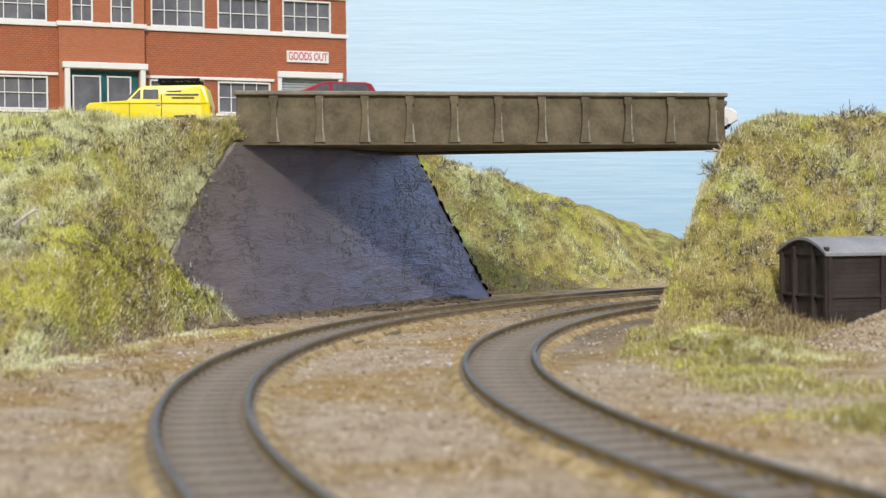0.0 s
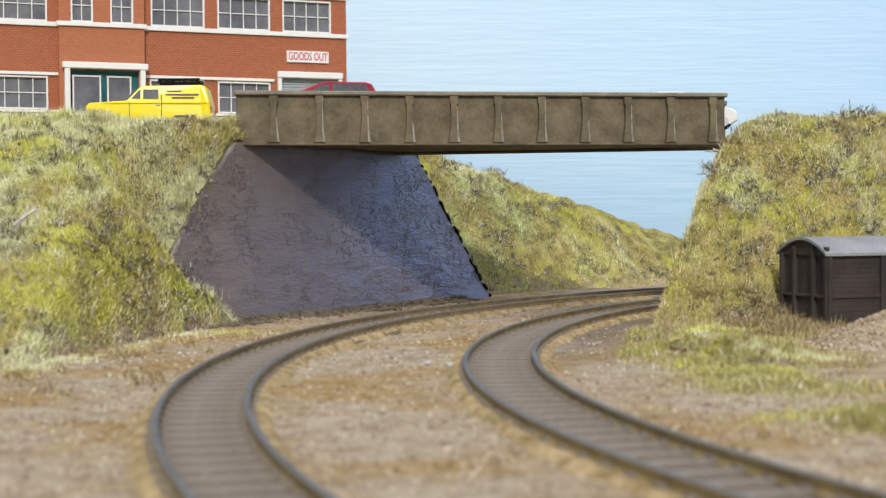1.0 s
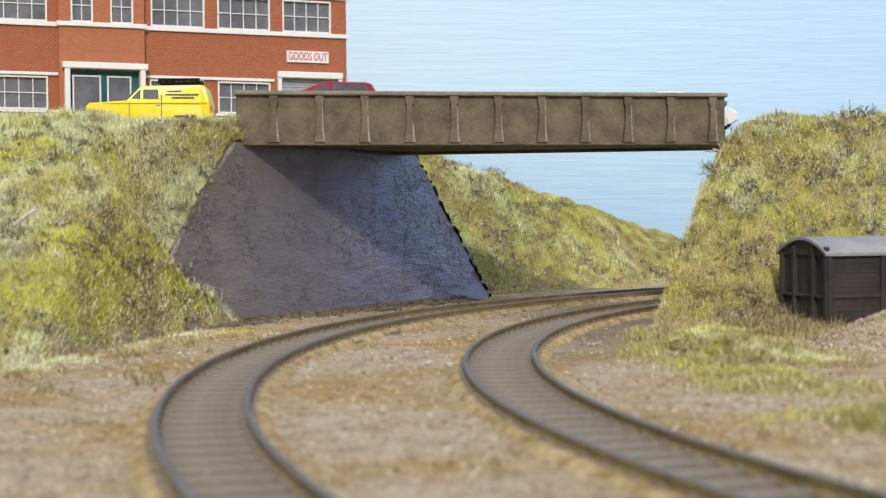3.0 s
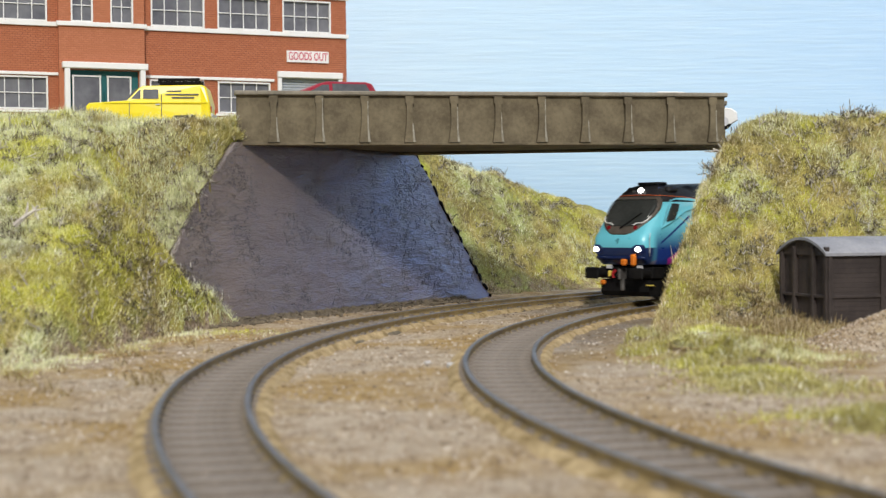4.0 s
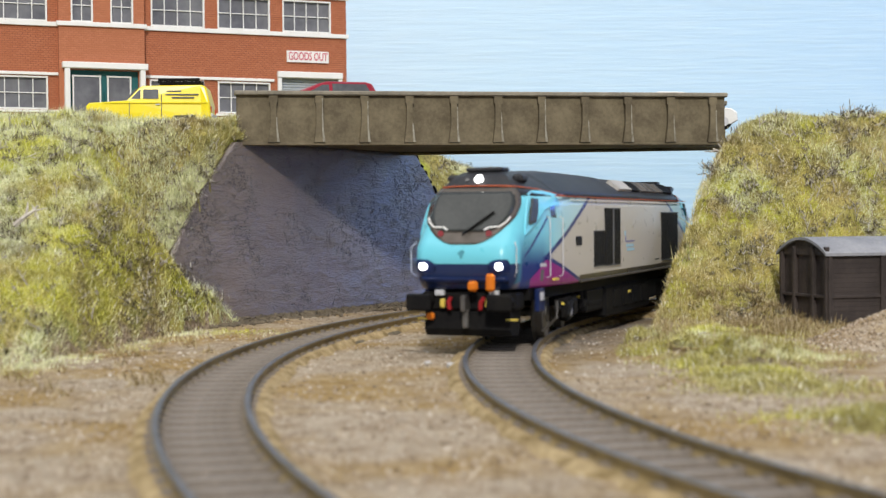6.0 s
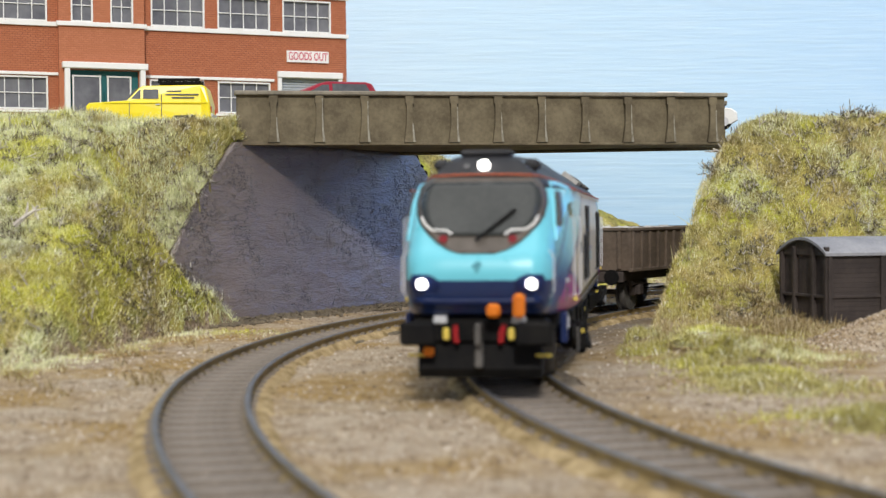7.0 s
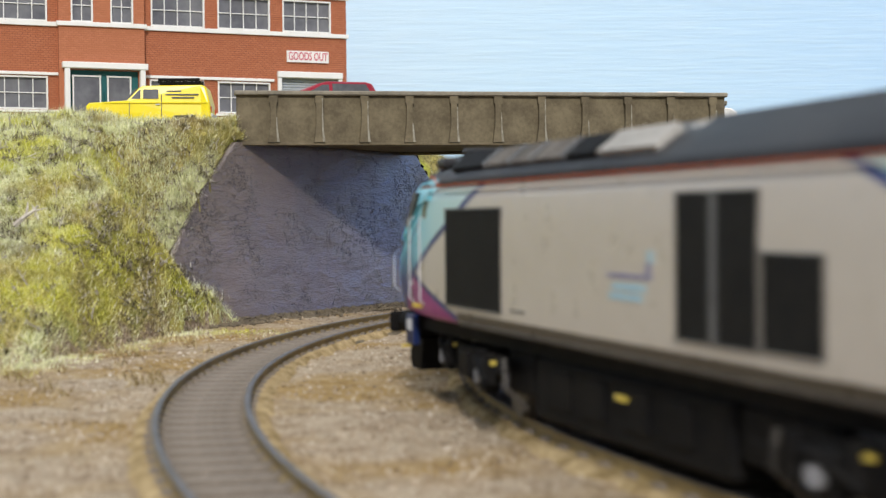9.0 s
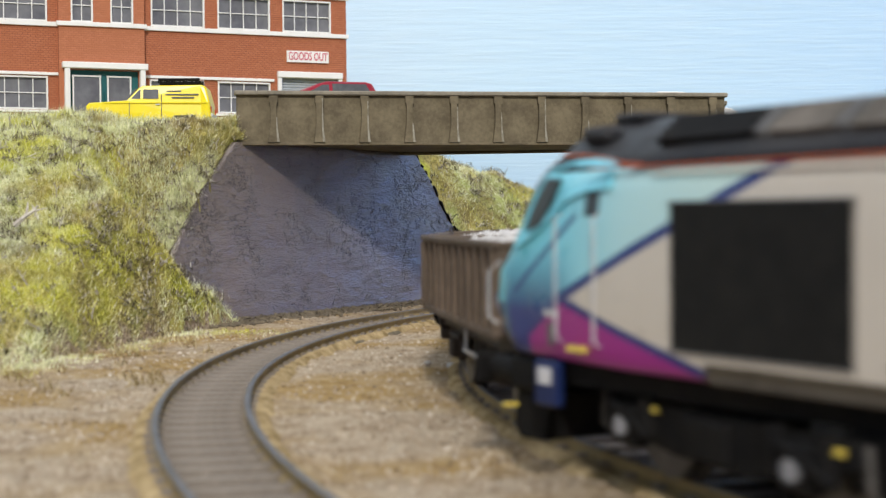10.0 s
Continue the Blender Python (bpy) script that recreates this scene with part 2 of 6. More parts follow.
def m_livery(n):
    """Loco paint: cream flanks, turquoise ends, navy stripes and a magenta wedge."""
    x, y, z = n.xyz()
    u = n.math("ABSOLUTE", x)

    def below(v, edge, soft=0.12):
        return n.math("DIVIDE", n.math("SUBTRACT", edge, v), soft, True)

    def line(u0, z0, slope):
        return n.math("SUBTRACT", z, n.math("ADD", z0, n.math("MULTIPLY", n.math("SUBTRACT", u, u0), slope)))

    def band(v, half):
        return n.math("DIVIDE", n.math("SUBTRACT", half, n.math("ABSOLUTE", v)), 0.12, True)
    grime = n.noise(0.25, 4)
    navy = (0.012, 0.028, 0.17)
    l1, l2, l3, l4 = line(54.5, 38.3, -0.385), line(94.5, 22.2, 0.244), line(94.0, 32.2, -0.63), line(94.5, 22.4, -0.52)
    front = n.math("DIVIDE", n.math("SUBTRACT", u, 110.5), 2.5, True)
    cream = n.mix(grime, (0.52, 0.475, 0.415), (0.59, 0.54, 0.475))
    turq = n.ramp(n.math("DIVIDE", n.math("SUBTRACT", u, 56.0), 50.0, True),
                  (0.0, (0.56, 0.72, 0.68)), (0.5, (0.42, 0.68, 0.72)), (0.8, (0.19, 0.58, 0.70)), (1.0, (0.15, 0.56, 0.67)))
    c = n.mix(n.math("SUBTRACT", 1.0, below(l1, 0.0)), cream, turq)
    fade = n.math("DIVIDE", n.math("SUBTRACT", 29.5, z), 9.0, True)
    deep = n.math("MULTIPLY", n.math("MULTIPLY", fade, n.math("DIVIDE", n.math("SUBTRACT", u, 90.0), 8.0, True)), n.math("SUBTRACT", 1.0, front))
    c = n.mix(deep, c, (0.012, 0.035, 0.19))
    c = n.mix(n.math("MULTIPLY", band(l1, 0.75), below(u, 98.0)), c, navy)
    c = n.mix(n.math("MULTIPLY", band(l3, 0.5), n.math("MULTIPLY", below(u, 109.0), n.math("SUBTRACT", 1.0, below(u, 92.5)))), c, navy)
    wedge = n.math("MULTIPLY", below(l2, 0.0), below(l4, 0.0))
    c = n.mix(n.math("MULTIPLY", band(l4, 0.8), below(u, 108.0)), c, n.mix(below(u, 94.3), navy, c))
    c = n.mix(n.math("MULTIPLY", wedge, below(u, 105.0)), c, (0.30, 0.015, 0.21))
    c = n.mix(n.math("MULTIPLY", band(l2, 0.6), below(u, 95.5)), c, navy)
    c = n.mix(n.math("MULTIPLY", front, below(z, 21.3)), c, (0.012, 0.028, 0.10))
    skirt = n.math("MULTIPLY", below(z, n.math("SUBTRACT", 16.7, n.math("MULTIPLY", grime, 0.2))), below(u, 66.0))
    c = n.mix(skirt, c, n.mix(grime, (0.05, 0.042, 0.033), (0.09, 0.077, 0.06)))
    n.color(c)
    n.rough(n.ramp(grime, (0.3, 0.26), (0.7, 0.38)))


M = {
    "ground": mat("sandy_scatter", m_ground, 0.95, spec=0.1),
    "turf": mat("turf_mat", m_turf, 0.95, spec=0.1),
    "blade_left": mat("static_grass_lime", m_blade(0.34, 0.26, 0.30), 0.5, spec=0.3),
    "blade_right": mat("static_grass_ochre", m_blade(0.50, 0.25, 0.30), 0.5, spec=0.3),
    "blade_far": mat("static_grass_olive", m_blade(0.5, 0.5, 0.35), 0.5, spec=0.3),
    "blade_loose": mat("static_grass_pale", m_blade(0.4, 0.3, 0.36), 0.5, spec=0.3),
    "blade_crest": mat("static_grass_bleached", m_blade(0.6, 0.05, 0.75), 0.8, spec=0.1),
    "blade_mint": mat("static_grass_mint", m_blade(0.30, 0.75, 0.12), 0.8, spec=0.1),
    "sky": mat("painted_sky", m_sky, 0.85, spec=0.15),
    "slate": mat("grey_plaster", m_slate, 0.5, spec=0.35),
    "brick": mat("brick_sheet", m_brick, 0.8, spec=0.2),
    "livery": mat("loco_paint", m_livery, 0.3, spec=0.5),
    "girder": mat("weathered_grey_brown", worn((0.095, 0.076, 0.046), (0.185, 0.152, 0.094), 0.12, 0.9), 0.75),
    "cap": mat("weathered_grey", worn((0.17, 0.15, 0.115), (0.29, 0.26, 0.20), 0.12, 0.9), 0.75),
    # pale colour for the highlights painted on the bridge ribs
    "streak": mat("lime_streak", worn((0.36, 0.34, 0.28), (0.16, 0.14, 0.1), 0.4, 1.5), 0.8),
    "white": mat("white_plastic", worn((0.80, 0.79, 0.77), (0.74, 0.73, 0.70), 0.1, 0.9, 0.03), 0.5),
    "glass": mat("dark_glazing", worn((0.095, 0.095, 0.11), (0.20, 0.20, 0.215), 0.04, 0.2, 0.02), 0.12, spec=0.5),
    "rail": mat("weathered_rail", worn((0.17, 0.12, 0.05), (0.32, 0.235, 0.10), 0.1, 0.8, 0.08), 0.7, spec=0.4),
    "railtop": mat("rail_head", worn((0.17, 0.17, 0.185), (0.10, 0.10, 0.105), 0.1, 1.0, 0.02), 0.45, metal=0.3),
    "sleeper": mat("weathered_sleeper", worn((0.13, 0.105, 0.085), (0.27, 0.23, 0.19), 0.13, 1.2, 0.2), 0.85),
    "ochregrit": mat("ochre_ballast", worn((0.21, 0.145, 0.06), (0.54, 0.41, 0.23), 0.22, 1.1, 0.9), 0.95, spec=0.1),
    "ballast": mat("brown_ballast", worn((0.075, 0.06, 0.042), (0.22, 0.18, 0.125), 0.25, 1.2, 0.9), 0.95),
    "black": mat("black_plastic", worn((0.006, 0.006, 0.007), (0.014, 0.013, 0.012), 0.2, 1.0, 0.05), 0.65, spec=0.08),
    "roof": mat("sooty_roof", worn((0.012, 0.013, 0.017), (0.036, 0.035, 0.037), 0.08, 0.8, 0.05), 0.5),
    "navy": mat("navy_paint", worn((0.008, 0.018, 0.07), (0.011, 0.022, 0.09), 0.2, 1, 0.02), 0.35),
    "orange": mat("orange_plastic", worn((0.72, 0.20, 0.01), (0.60, 0.15, 0.01), 0.3, 1, 0.05), 0.5),
    "orangeline": mat("orange_line", worn((0.48, 0.105, 0.035), (0.40, 0.085, 0.03), 0.3, 1, 0.01), 0.5),
    "yellow": mat("yellow_paint", worn((0.88, 0.72, 0.01), (0.80, 0.64, 0.01), 0.1, 1, 0.02), 0.3, spec=0.5),
    "red": mat("red_paint", worn((0.27, 0.010, 0.028), (0.33, 0.016, 0.035), 0.1, 1, 0.02), 0.3, spec=0.5),
    "brightred": mat("red_plastic", worn((0.5, 0.02, 0.02), (0.4, 0.01, 0.02), 0.2, 1, 0.02), 0.4),
    "pipered": mat("dull_red_rubber", worn((0.36, 0.016, 0.02), (0.22, 0.012, 0.014), 0.3, 1, 0.05), 0.6),
    "teal": mat("teal_paint", worn((0.015, 0.10, 0.11), (0.025, 0.13, 0.135), 0.1, 1, 0.02), 0.5),
    "wagon": mat("weathered_wagon", worn((0.075, 0.055, 0.04), (0.15, 0.11, 0.08), 0.09, 0.8, 0.15), 0.8),
    "hut": mat("dark_brown_hut", worn((0.027, 0.021, 0.019), (0.062, 0.048, 0.042), 0.08, 0.8, 0.1), 0.7),
    "hutroof": mat("grey_hut_roof", worn((0.20, 0.205, 0.225), (0.31, 0.31, 0.325), 0.1, 1, 0.1), 0.7),
    "shutter": mat("grey_shutter", worn((0.36, 0.39, 0.42), (0.44, 0.47, 0.5), 0.1, 1, 0.02), 0.5),
    "asphalt": mat("road_grey", worn((0.07, 0.07, 0.07), (0.11, 0.105, 0.10), 0.1, 1.2, 0.1), 0.9),
    "load": mat("pale_stone", worn((0.42, 0.40, 0.38), (0.66, 0.65, 0.64), 0.3, 0.9, 0.6), 0.9),
    "twig": mat("dry_twig", worn((0.26, 0.225, 0.19), (0.66, 0.61, 0.54), 0.2, 1, 0.1), 0.9),
    "rubble": mat("rubble_grey", worn((0.20, 0.17, 0.14), (0.45, 0.40, 0.33), 0.2, 1, 0.2), 0.9),
    "metal": mat("wheel_steel", worn((0.09, 0.085, 0.08), (0.17, 0.16, 0.15), 0.3, 1, 0.02), 0.5, metal=0.5),
    "grille": mat("dark_grille", worn((0.008, 0.008, 0.008), (0.015, 0.0145, 0.0135), 0.3, 1, 0.02), 0.6, spec=0.2),
}


def glow(name, c, e):
    m = bpy.data.materials.new(name)
    m.use_nodes = True
    b = m.node_tree.nodes["Principled BSDF"]
    b.inputs["Base Color"].default_value = (*c, 1)
    b.inputs["Emission Color"].default_value = (*c, 1)
    b.inputs["Emission Strength"].default_value = e
    return m


M["lamp"] = glow("headlamp_glow", (1.0, 0.97, 0.92), 6.0)


# ---- the ground, the banks and the painted sky ----
def heightfield(name, x0, x1, y0, y1, step, fn, material, label, kind="structure"):
    nx, ny = int((x1 - x0) / step) + 1, int((y1 - y0) / step) + 1
    co, keep = [], []
    for j in range(ny):
        for i in range(nx):
            x, y = x0 + i * step, y0 + j * step
            z = fn(x, y)
            keep.append(z is not None)
            co.append((x * K, y * K, (z if z is not None else 0) * K))
    faces = []
    for j in range(ny - 1):
        for i in range(nx - 1):
            q = (j * nx + i, j * nx + i + 1, (j + 1) * nx + i + 1, (j + 1) * nx + i)
            if all(keep[a] for a in q):
                faces.append(q)
    me = bpy.data.meshes.new(name)
    me.from_pydata(co, [], faces)
    me.materials.append(material)
    for p in me.polygons:
        p.use_smooth = True
    return tagged(new(name, me), label, name.split("_")[0], "", kind)


def ground_z(x, y):
    return -3.3 + 0.6 * hills(x, y, 22, 3) + 0.5 * hills(x, y, 7, 5) + 0.4 * hills(x, y, 3.2, 8)


def behind_wall(x, y):
    """Distance behind the face of the abutment; negative on the track side."""
    return (-12 + 0.604 * (y - 628) - x) / 1.168


TOE = ((-330, 300), (-130, 322), (-106, 350), (-98, 392), (-92, 425), (-84, 468), (-76, 505), (-70, 514))


def wall_top(u):
    """Height of the abutment's top edge along its length; the wings slope down on both sides."""
    return lerp_table(u, ((-64, -6), (-36, 24), (-22, 42), (0, 61), (121, 61), (178, -6)))


def left_z(x, y):
    b = behind_wall(x, y)
    if x > -6 or b < -60:
        return None
    toe, crest = lerp_table(x, TOE), 522
    t = (y - toe) / (crest - toe)
    z = -9 + 78 * (0.55 * smooth01(t) + 0.45 * min(1, max(0, t)))
    rough = 3.0 * hills(x, y, 26, 1) + 2.2 * hills(x, y, 9, 2) + 0.8 * hills(x, y, 3, 4)
    z += rough * smooth01(t * 4) * (1 if y < 530 else 0.15)
    if y > 600:
        z += 12 * smooth01((y - 600) / 150)
    u = (x + 74) * 0.517 + (y - 526) * 0.856
    if u > -75:
        if b < 1 - 2.5 * min(1, max(0, (-u - 4) / 14)) and u > -66:
            z = min(z, 9 + 1.1 * max(0, -38 - u) + 2 * hills(x, y, 8, 33) - 16 * smooth01((u + 30) / 30))
        else:
            z = min(z, max(wall_top(u), 9 + 1.1 * max(0, -38 - u) if u < -30 else -9) + 1.5 + 1.6 * max(0, b) - (2 if u > 0 and b < 3 else 0))
    return z


def far_z(x, y):
    r = math.hypot(x - CX, y - CY)
    if y < 600 or r < 543 or x > 330:
        return None
    crest = lerp_table(x, ((-40, 68), (-12, 66), (2, 61), (20, 56), (33, 52.5), (50, 46), (78, 40.5), (105, 30), (135, 20), (170, 11), (200, 6)))
    t = (r - 553) / 62
    return -7 + (crest + 7) * smooth01(t) + (3.6 * hills(x, y, 24, 6) + 2.8 * hills(x, y, 8, 7)) * smooth01(t * 3)


def right_z(x, y):
    r = math.hypot(x - CX, y - CY)
    if y < 380 or r > 428 or y > 900:
        return None
    a = smooth01((413.5 - r) / 9.0)
    b = smooth01((y - 468) / 80) * 0.6 + 0.4 * min(1, max(0, (y - 468) / 80))
    b = min(b, smooth01((725 - y) / 70))
    z = -7 + 71 * min(a, b)
    z += (3.0 * hills(x, y, 24, 9) + 2.2 * hills(x, y, 9, 10) + 0.8 * hills(x, y, 3, 4)) * smooth01(min(a, b) * 4)
    skirt = smooth01((417 - r) / 30) * smooth01((y - 405) / 50)
    # dug away round the end of the hut
    o, s = -0.956 * (x - 120) - 0.294 * (y - 458), -0.294 * (x - 120) + 0.956 * (y - 458)
    return min(z + 5 * skirt, 0.3 + 1.5 * max(0, o - 4) + 1.4 * max(0, s - 29) + 1.2 * hills(x, y, 6, 50))


def off_hut(x, y, z, g):
    """Thin grass on the trodden earth by the hut's end."""
    o, s = -0.956 * (x - 120) - 0.294 * (y - 458), -0.294 * (x - 120) + 0.956 * (y - 458)
    if -70 < o < 2.5 and s < 31:
        return False
    d = math.hypot((x - 106) / 26, (y - 462) / 26)
    return g.random() < 0.12 + 0.88 * smooth01((d - 0.55 + 0.3 * hills(x, y, 8, 51)) / 0.5)


CUSHIONS = ((72, 357, 10, 6.5), (64, 388, 10, 4.0), (59, 432, 10, 3.0), (71, 305, 9, 2.5), (74, 255, 8, 2.5), (70, 330, 8, 2.0), (84, 374, 10, 2.5), (78, 408, 12, 3.0))


def tuft_z(x, y):
    """Ground with the low cushions of grass beside the inner track."""
    h = 0.0
    for cx, cy, w, k in CUSHIONS:
        h = max(h, k * math.exp(-((x - cx) ** 2 + (y - cy) ** 2) / w ** 2))
    return ground_z(x, y) + h * (1 + 0.25 * hills(x, y, 4, 52))


ground = heightfield("ground", -400, 420, 40, 1000, 2.5, ground_z, M["ground"], "sandy brown scatter ground between the tracks")
part("baseboard", boxes(((150, 420, -8.5), (1720, 1180, 7.0))), M["ground"])
tagged(bpy.data.objects["baseboard"], "sand-coloured baseboard under the whole layout", "baseboard", "", "structure")
bank_left = heightfield("embankment_left", -330, 0, 290, 900, 3.0, left_z, M["turf"], "tall embankment covered in yellow-green static grass")
bank_far = heightfield("embankment_far", -40, 330, 600, 960, 3.0, far_z, M["turf"], "far grassy bank sloping down behind the bridge")
bank_right = heightfield("embankment_right", 20, 330, 380, 900, 3.0, right_z, M["turf"], "steep grassy bank beside the bridge end")

bm = bmesh.new()
box(bm, (0, BACK_Y + 5, 250), (1160, 10, 640))
# rounded corner and return along the closed end of the layout
corner = [(-580 - 120 * math.sin(k / 8 * math.pi / 2), BACK_Y - 120 + 120 * math.cos(k / 8 * math.pi / 2)) for k in range(9)] + [(-700, 200)]
loft(bm, [[(x, y, -70), (x, y, 570), (x - 10, y + 10, 570), (x - 10, y + 10, -70)] for x, y in corner])
part("backdrop", bm, M["sky"])
tagged(bpy.data.objects["backdrop"], "pale blue hand-painted sky board with brush strokes", "backdrop", "", "structure")


def grass(name, fn, x0, x1, y0, y1, count, size, label, blade, mask=None):
    """Upright fibres scattered over a bank, one object."""
    rng = random.Random(len(name) * 7 + count)
    co, faces = [], []
    made = 0
    while made < count:
        x, y = rng.uniform(x0, x1), rng.uniform(y0, y1)
        z = fn(x, y)
        made += 1
        if z is None or z < -4.5 or (mask and not mask(x, y, z, rng)):
            continue
        h = size * rng.uniform(0.5, 1.5)
        a, tilt = rng.uniform(0, 6.283), rng.uniform(0.25, 1.65)
        b = rng.uniform(0, 6.283)
        w = 0.09 + 0.08 * rng.random()
        dx, dy = math.cos(a) * w, math.sin(a) * w
        tx, ty, tz = math.cos(b) * math.sin(tilt) * h, math.sin(b) * math.sin(tilt) * h, math.cos(tilt) * h
        i = len(co)
        co += [((x - dx) * K, (y - dy) * K, (z - 0.4) * K), ((x + dx) * K, (y + dy) * K, (z - 0.4) * K), ((x + tx) * K, (y + ty) * K, (z + tz) * K)]
        faces.append((i, i + 1, i + 2))
    me = bpy.data.meshes.new(name)
    me.from_pydata(co, [], faces)
    me.materials.append(M[blade])
    return tagged(new(name, me), label, "grass", "", "stuff")


grass("static_grass_left", left_z, -190, -62, 300, 540, 420000, 1.7, "yellow-green static grass fibres on the tall bank", "blade_left",
      lambda x, y, z, g: g.random() < 0.06 + 0.94 * smooth01((z + 8 + 8 * hills(x, y, 11, 44)) / 10))
grass("static_grass_right", right_z, 55, 190, 395, 600, 360000, 1.7, "ochre and green static grass fibres on the steep bank", "blade_right", off_hut)
grass("static_grass_far", far_z, -40, 180, 640, 810, 150000, 2.0, "dull green static grass on the far bank", "blade_far")


def patchy(x, y, z, g):
    """Thin grass at the feet of the banks and in loose patches beside the inner track."""
    r = math.hypot(x - CX, y - CY)
    if x < 0:
        d = lerp_table(x, TOE) - y
        return g.random() < 0.9 * smooth01(1 - d / 75) * max(0, 0.35 + hills(x, y, 16, 2) + 0.4 * hills(x, y, 6, 12))
    if r > 412:
        return False
    p = max(math.exp(-((x - cx) ** 2 + (y - cy) ** 2) / (1.45 * w) ** 2) for cx, cy, w, k in CUSHIONS)
    return g.random() < 0.8 * p * max(0.05, 0.55 + 0.9 * hills(x, y, 13, 21) + 0.5 * hills(x, y, 5, 22))


grass("long_stalks", right_z, 76, 112, 488, 575, 900, 6.0, "long thin dry stalks along the edge of the steep bank", "blade_right",
      lambda x, y, z, g: 404 < math.hypot(x - CX, y - CY) < 421)
grass("crest_grass_right", right_z, 100, 185, 535, 575, 16000, 2.8, "pale long grass along the top of the steep bank", "blade_crest",
      lambda x, y, z, g: g.random() < 0.5 + hills(x, y, 9, 17))
grass("crest_grass", left_z, -178, -74, 488, 531, 52000, 3.2, "long pale grass along the top of the bank", "blade_crest",
      lambda x, y, z, g: g.random() < 0.5 + hills(x, y, 9, 17))
grass("loose_grass_left", ground_z, -150, -40, 230, 480, 220000, 1.4, "thin pale green grass patches on the sandy ground", "blade_loose", patchy)
grass("loose_grass_right", tuft_z, 30, 125, 210, 450, 520000, 1.5, "soft pale green grass cushions beside the inner track", "blade_mint", patchy)
grass("overhang_grass", left_z, -114, -68, 468, 534, 150000, 2.6, "fine pale grass hanging over the edge of the wall", "blade_loose",
      lambda x, y, z, g: -1.5 < behind_wall(x, y) < 5.5 and g.random() < 0.75 + hills(x, y, 7, 23))


# ---- the tracks ----
def rail_profile():
    return ((-1.1, -2.5), (1.1, -2.5), (1.1, -2.1), (0.35, -1.8), (0.35, -0.85), (0.56, -0.65), (0.56, -0.12), (0.42, 0), (-0.42, 0), (-0.56, -0.12),
            (-0.56, -0.65), (-0.35, -0.85), (-0.35, -1.8), (-1.1, -2.1))


def make_track(name, radius, a0, a1, label, cx=CX, cy=CY, rail=8.2):
    top = empty(name, Matrix.Identity(4), label, "railway track", "running lines")
    for off in (rail, -rail):
        bm = bmesh.new()
        n = 220
        rings = []
        for i in range(n + 1):
            a = a0 + (a1 - a0) * i / n
            ca, sa = math.cos(a), math.sin(a)
            rings.append([(cx - (radius + off + p) * ca, cy - (radius + off + p) * sa, z) for p, z in rail_profile()])
        loft(bm, rings)
        for f in bm.faces:
            if all(v.co.z > -0.15 for v in f.verts):
                f.material_index = 1
        part("rail", bm, [M["rail"], M["railtop"]], top, "worn steel rail")
    bm = bmesh.new()
    rings = []
    for i in range(261):
        a = a0 + (a1 - a0) * i / 260
        ca, sa = math.cos(a), math.sin(a)
        w = 0.35 * hills(i, radius, 3, 2)
        rings.append([(cx - (radius + p) * ca, cy - (radius + p) * sa, z) for p, z in ((-13.5 + w * 5, -5.0), (-10.8 + w * 3, -2.9), (0, -2.75), (10.8 + w * 3, -2.9), (13.5 + w * 5, -5.0))])
    loft(bm, rings, False, False)
    part("ballast_bed", bm, M["ballast"], top, "brown fine ballast")
    for sg in (-1, 1):
        bm = bmesh.new()
        rings = []
        for i in range(521):
            a = a0 + (a1 - a0) * i / 520
            ca, sa = math.cos(a), math.sin(a)
            w, e = 0.9 * hills(i * 1.0, radius * sg, 5, 6), 0.25 * hills(i * 1.0, radius, 2.1, 9)
            rings.append([(cx - (radius + sg * p) * ca, cy - (radius + sg * p) * sa, z) for p, z in
                          ((rail + 0.6, -2.9), (rail + 1.5, -1.95 + e), (rail + 3.0 + w, -2.05 - e), (rail + 5.2 + w * 1.6, -4.4))])
        loft(bm, rings, False, False)
        part("ballast_shoulder", bm, M["ochregrit"], top, "ochre ballast shoulder", True)
    bm = boxes(((0, 0, -2.55), (19.5, 4.2, 1.3), 0, 0.15))
    box(bm, (rail, 0, -1.75), (3.2, 1.9, 0.5))
    box(bm, (-rail, 0, -1.75), (3.2, 1.9, 0.5))
    first = part("sleeper", bm, M["sleeper"], top)
    n = int((a1 - a0) * radius / 8.4)
    rng = random.Random(5)
    for i in range(n):
        a = a0 + (i + 0.5) * 8.4 / radius
        ob = first if i == 0 else new("sleeper", first.data)
        ob.parent = top
        ob.matrix_basis = mm(cx - radius * math.cos(a), cy - radius * math.sin(a), rng.uniform(-0.06, 0.04), 0, 0, math.degrees(a) + rng.uniform(-1.5, 1.5))
    return top


make_track("railway_track", R_IN, -2.75, 0.95, "curved inner railway track with weathered rails and sleepers")
make_track("railway_track", R_OUT, -1.35, 0.8, "curved outer railway track with weathered rails and sleepers", OX, OY, 7.85)


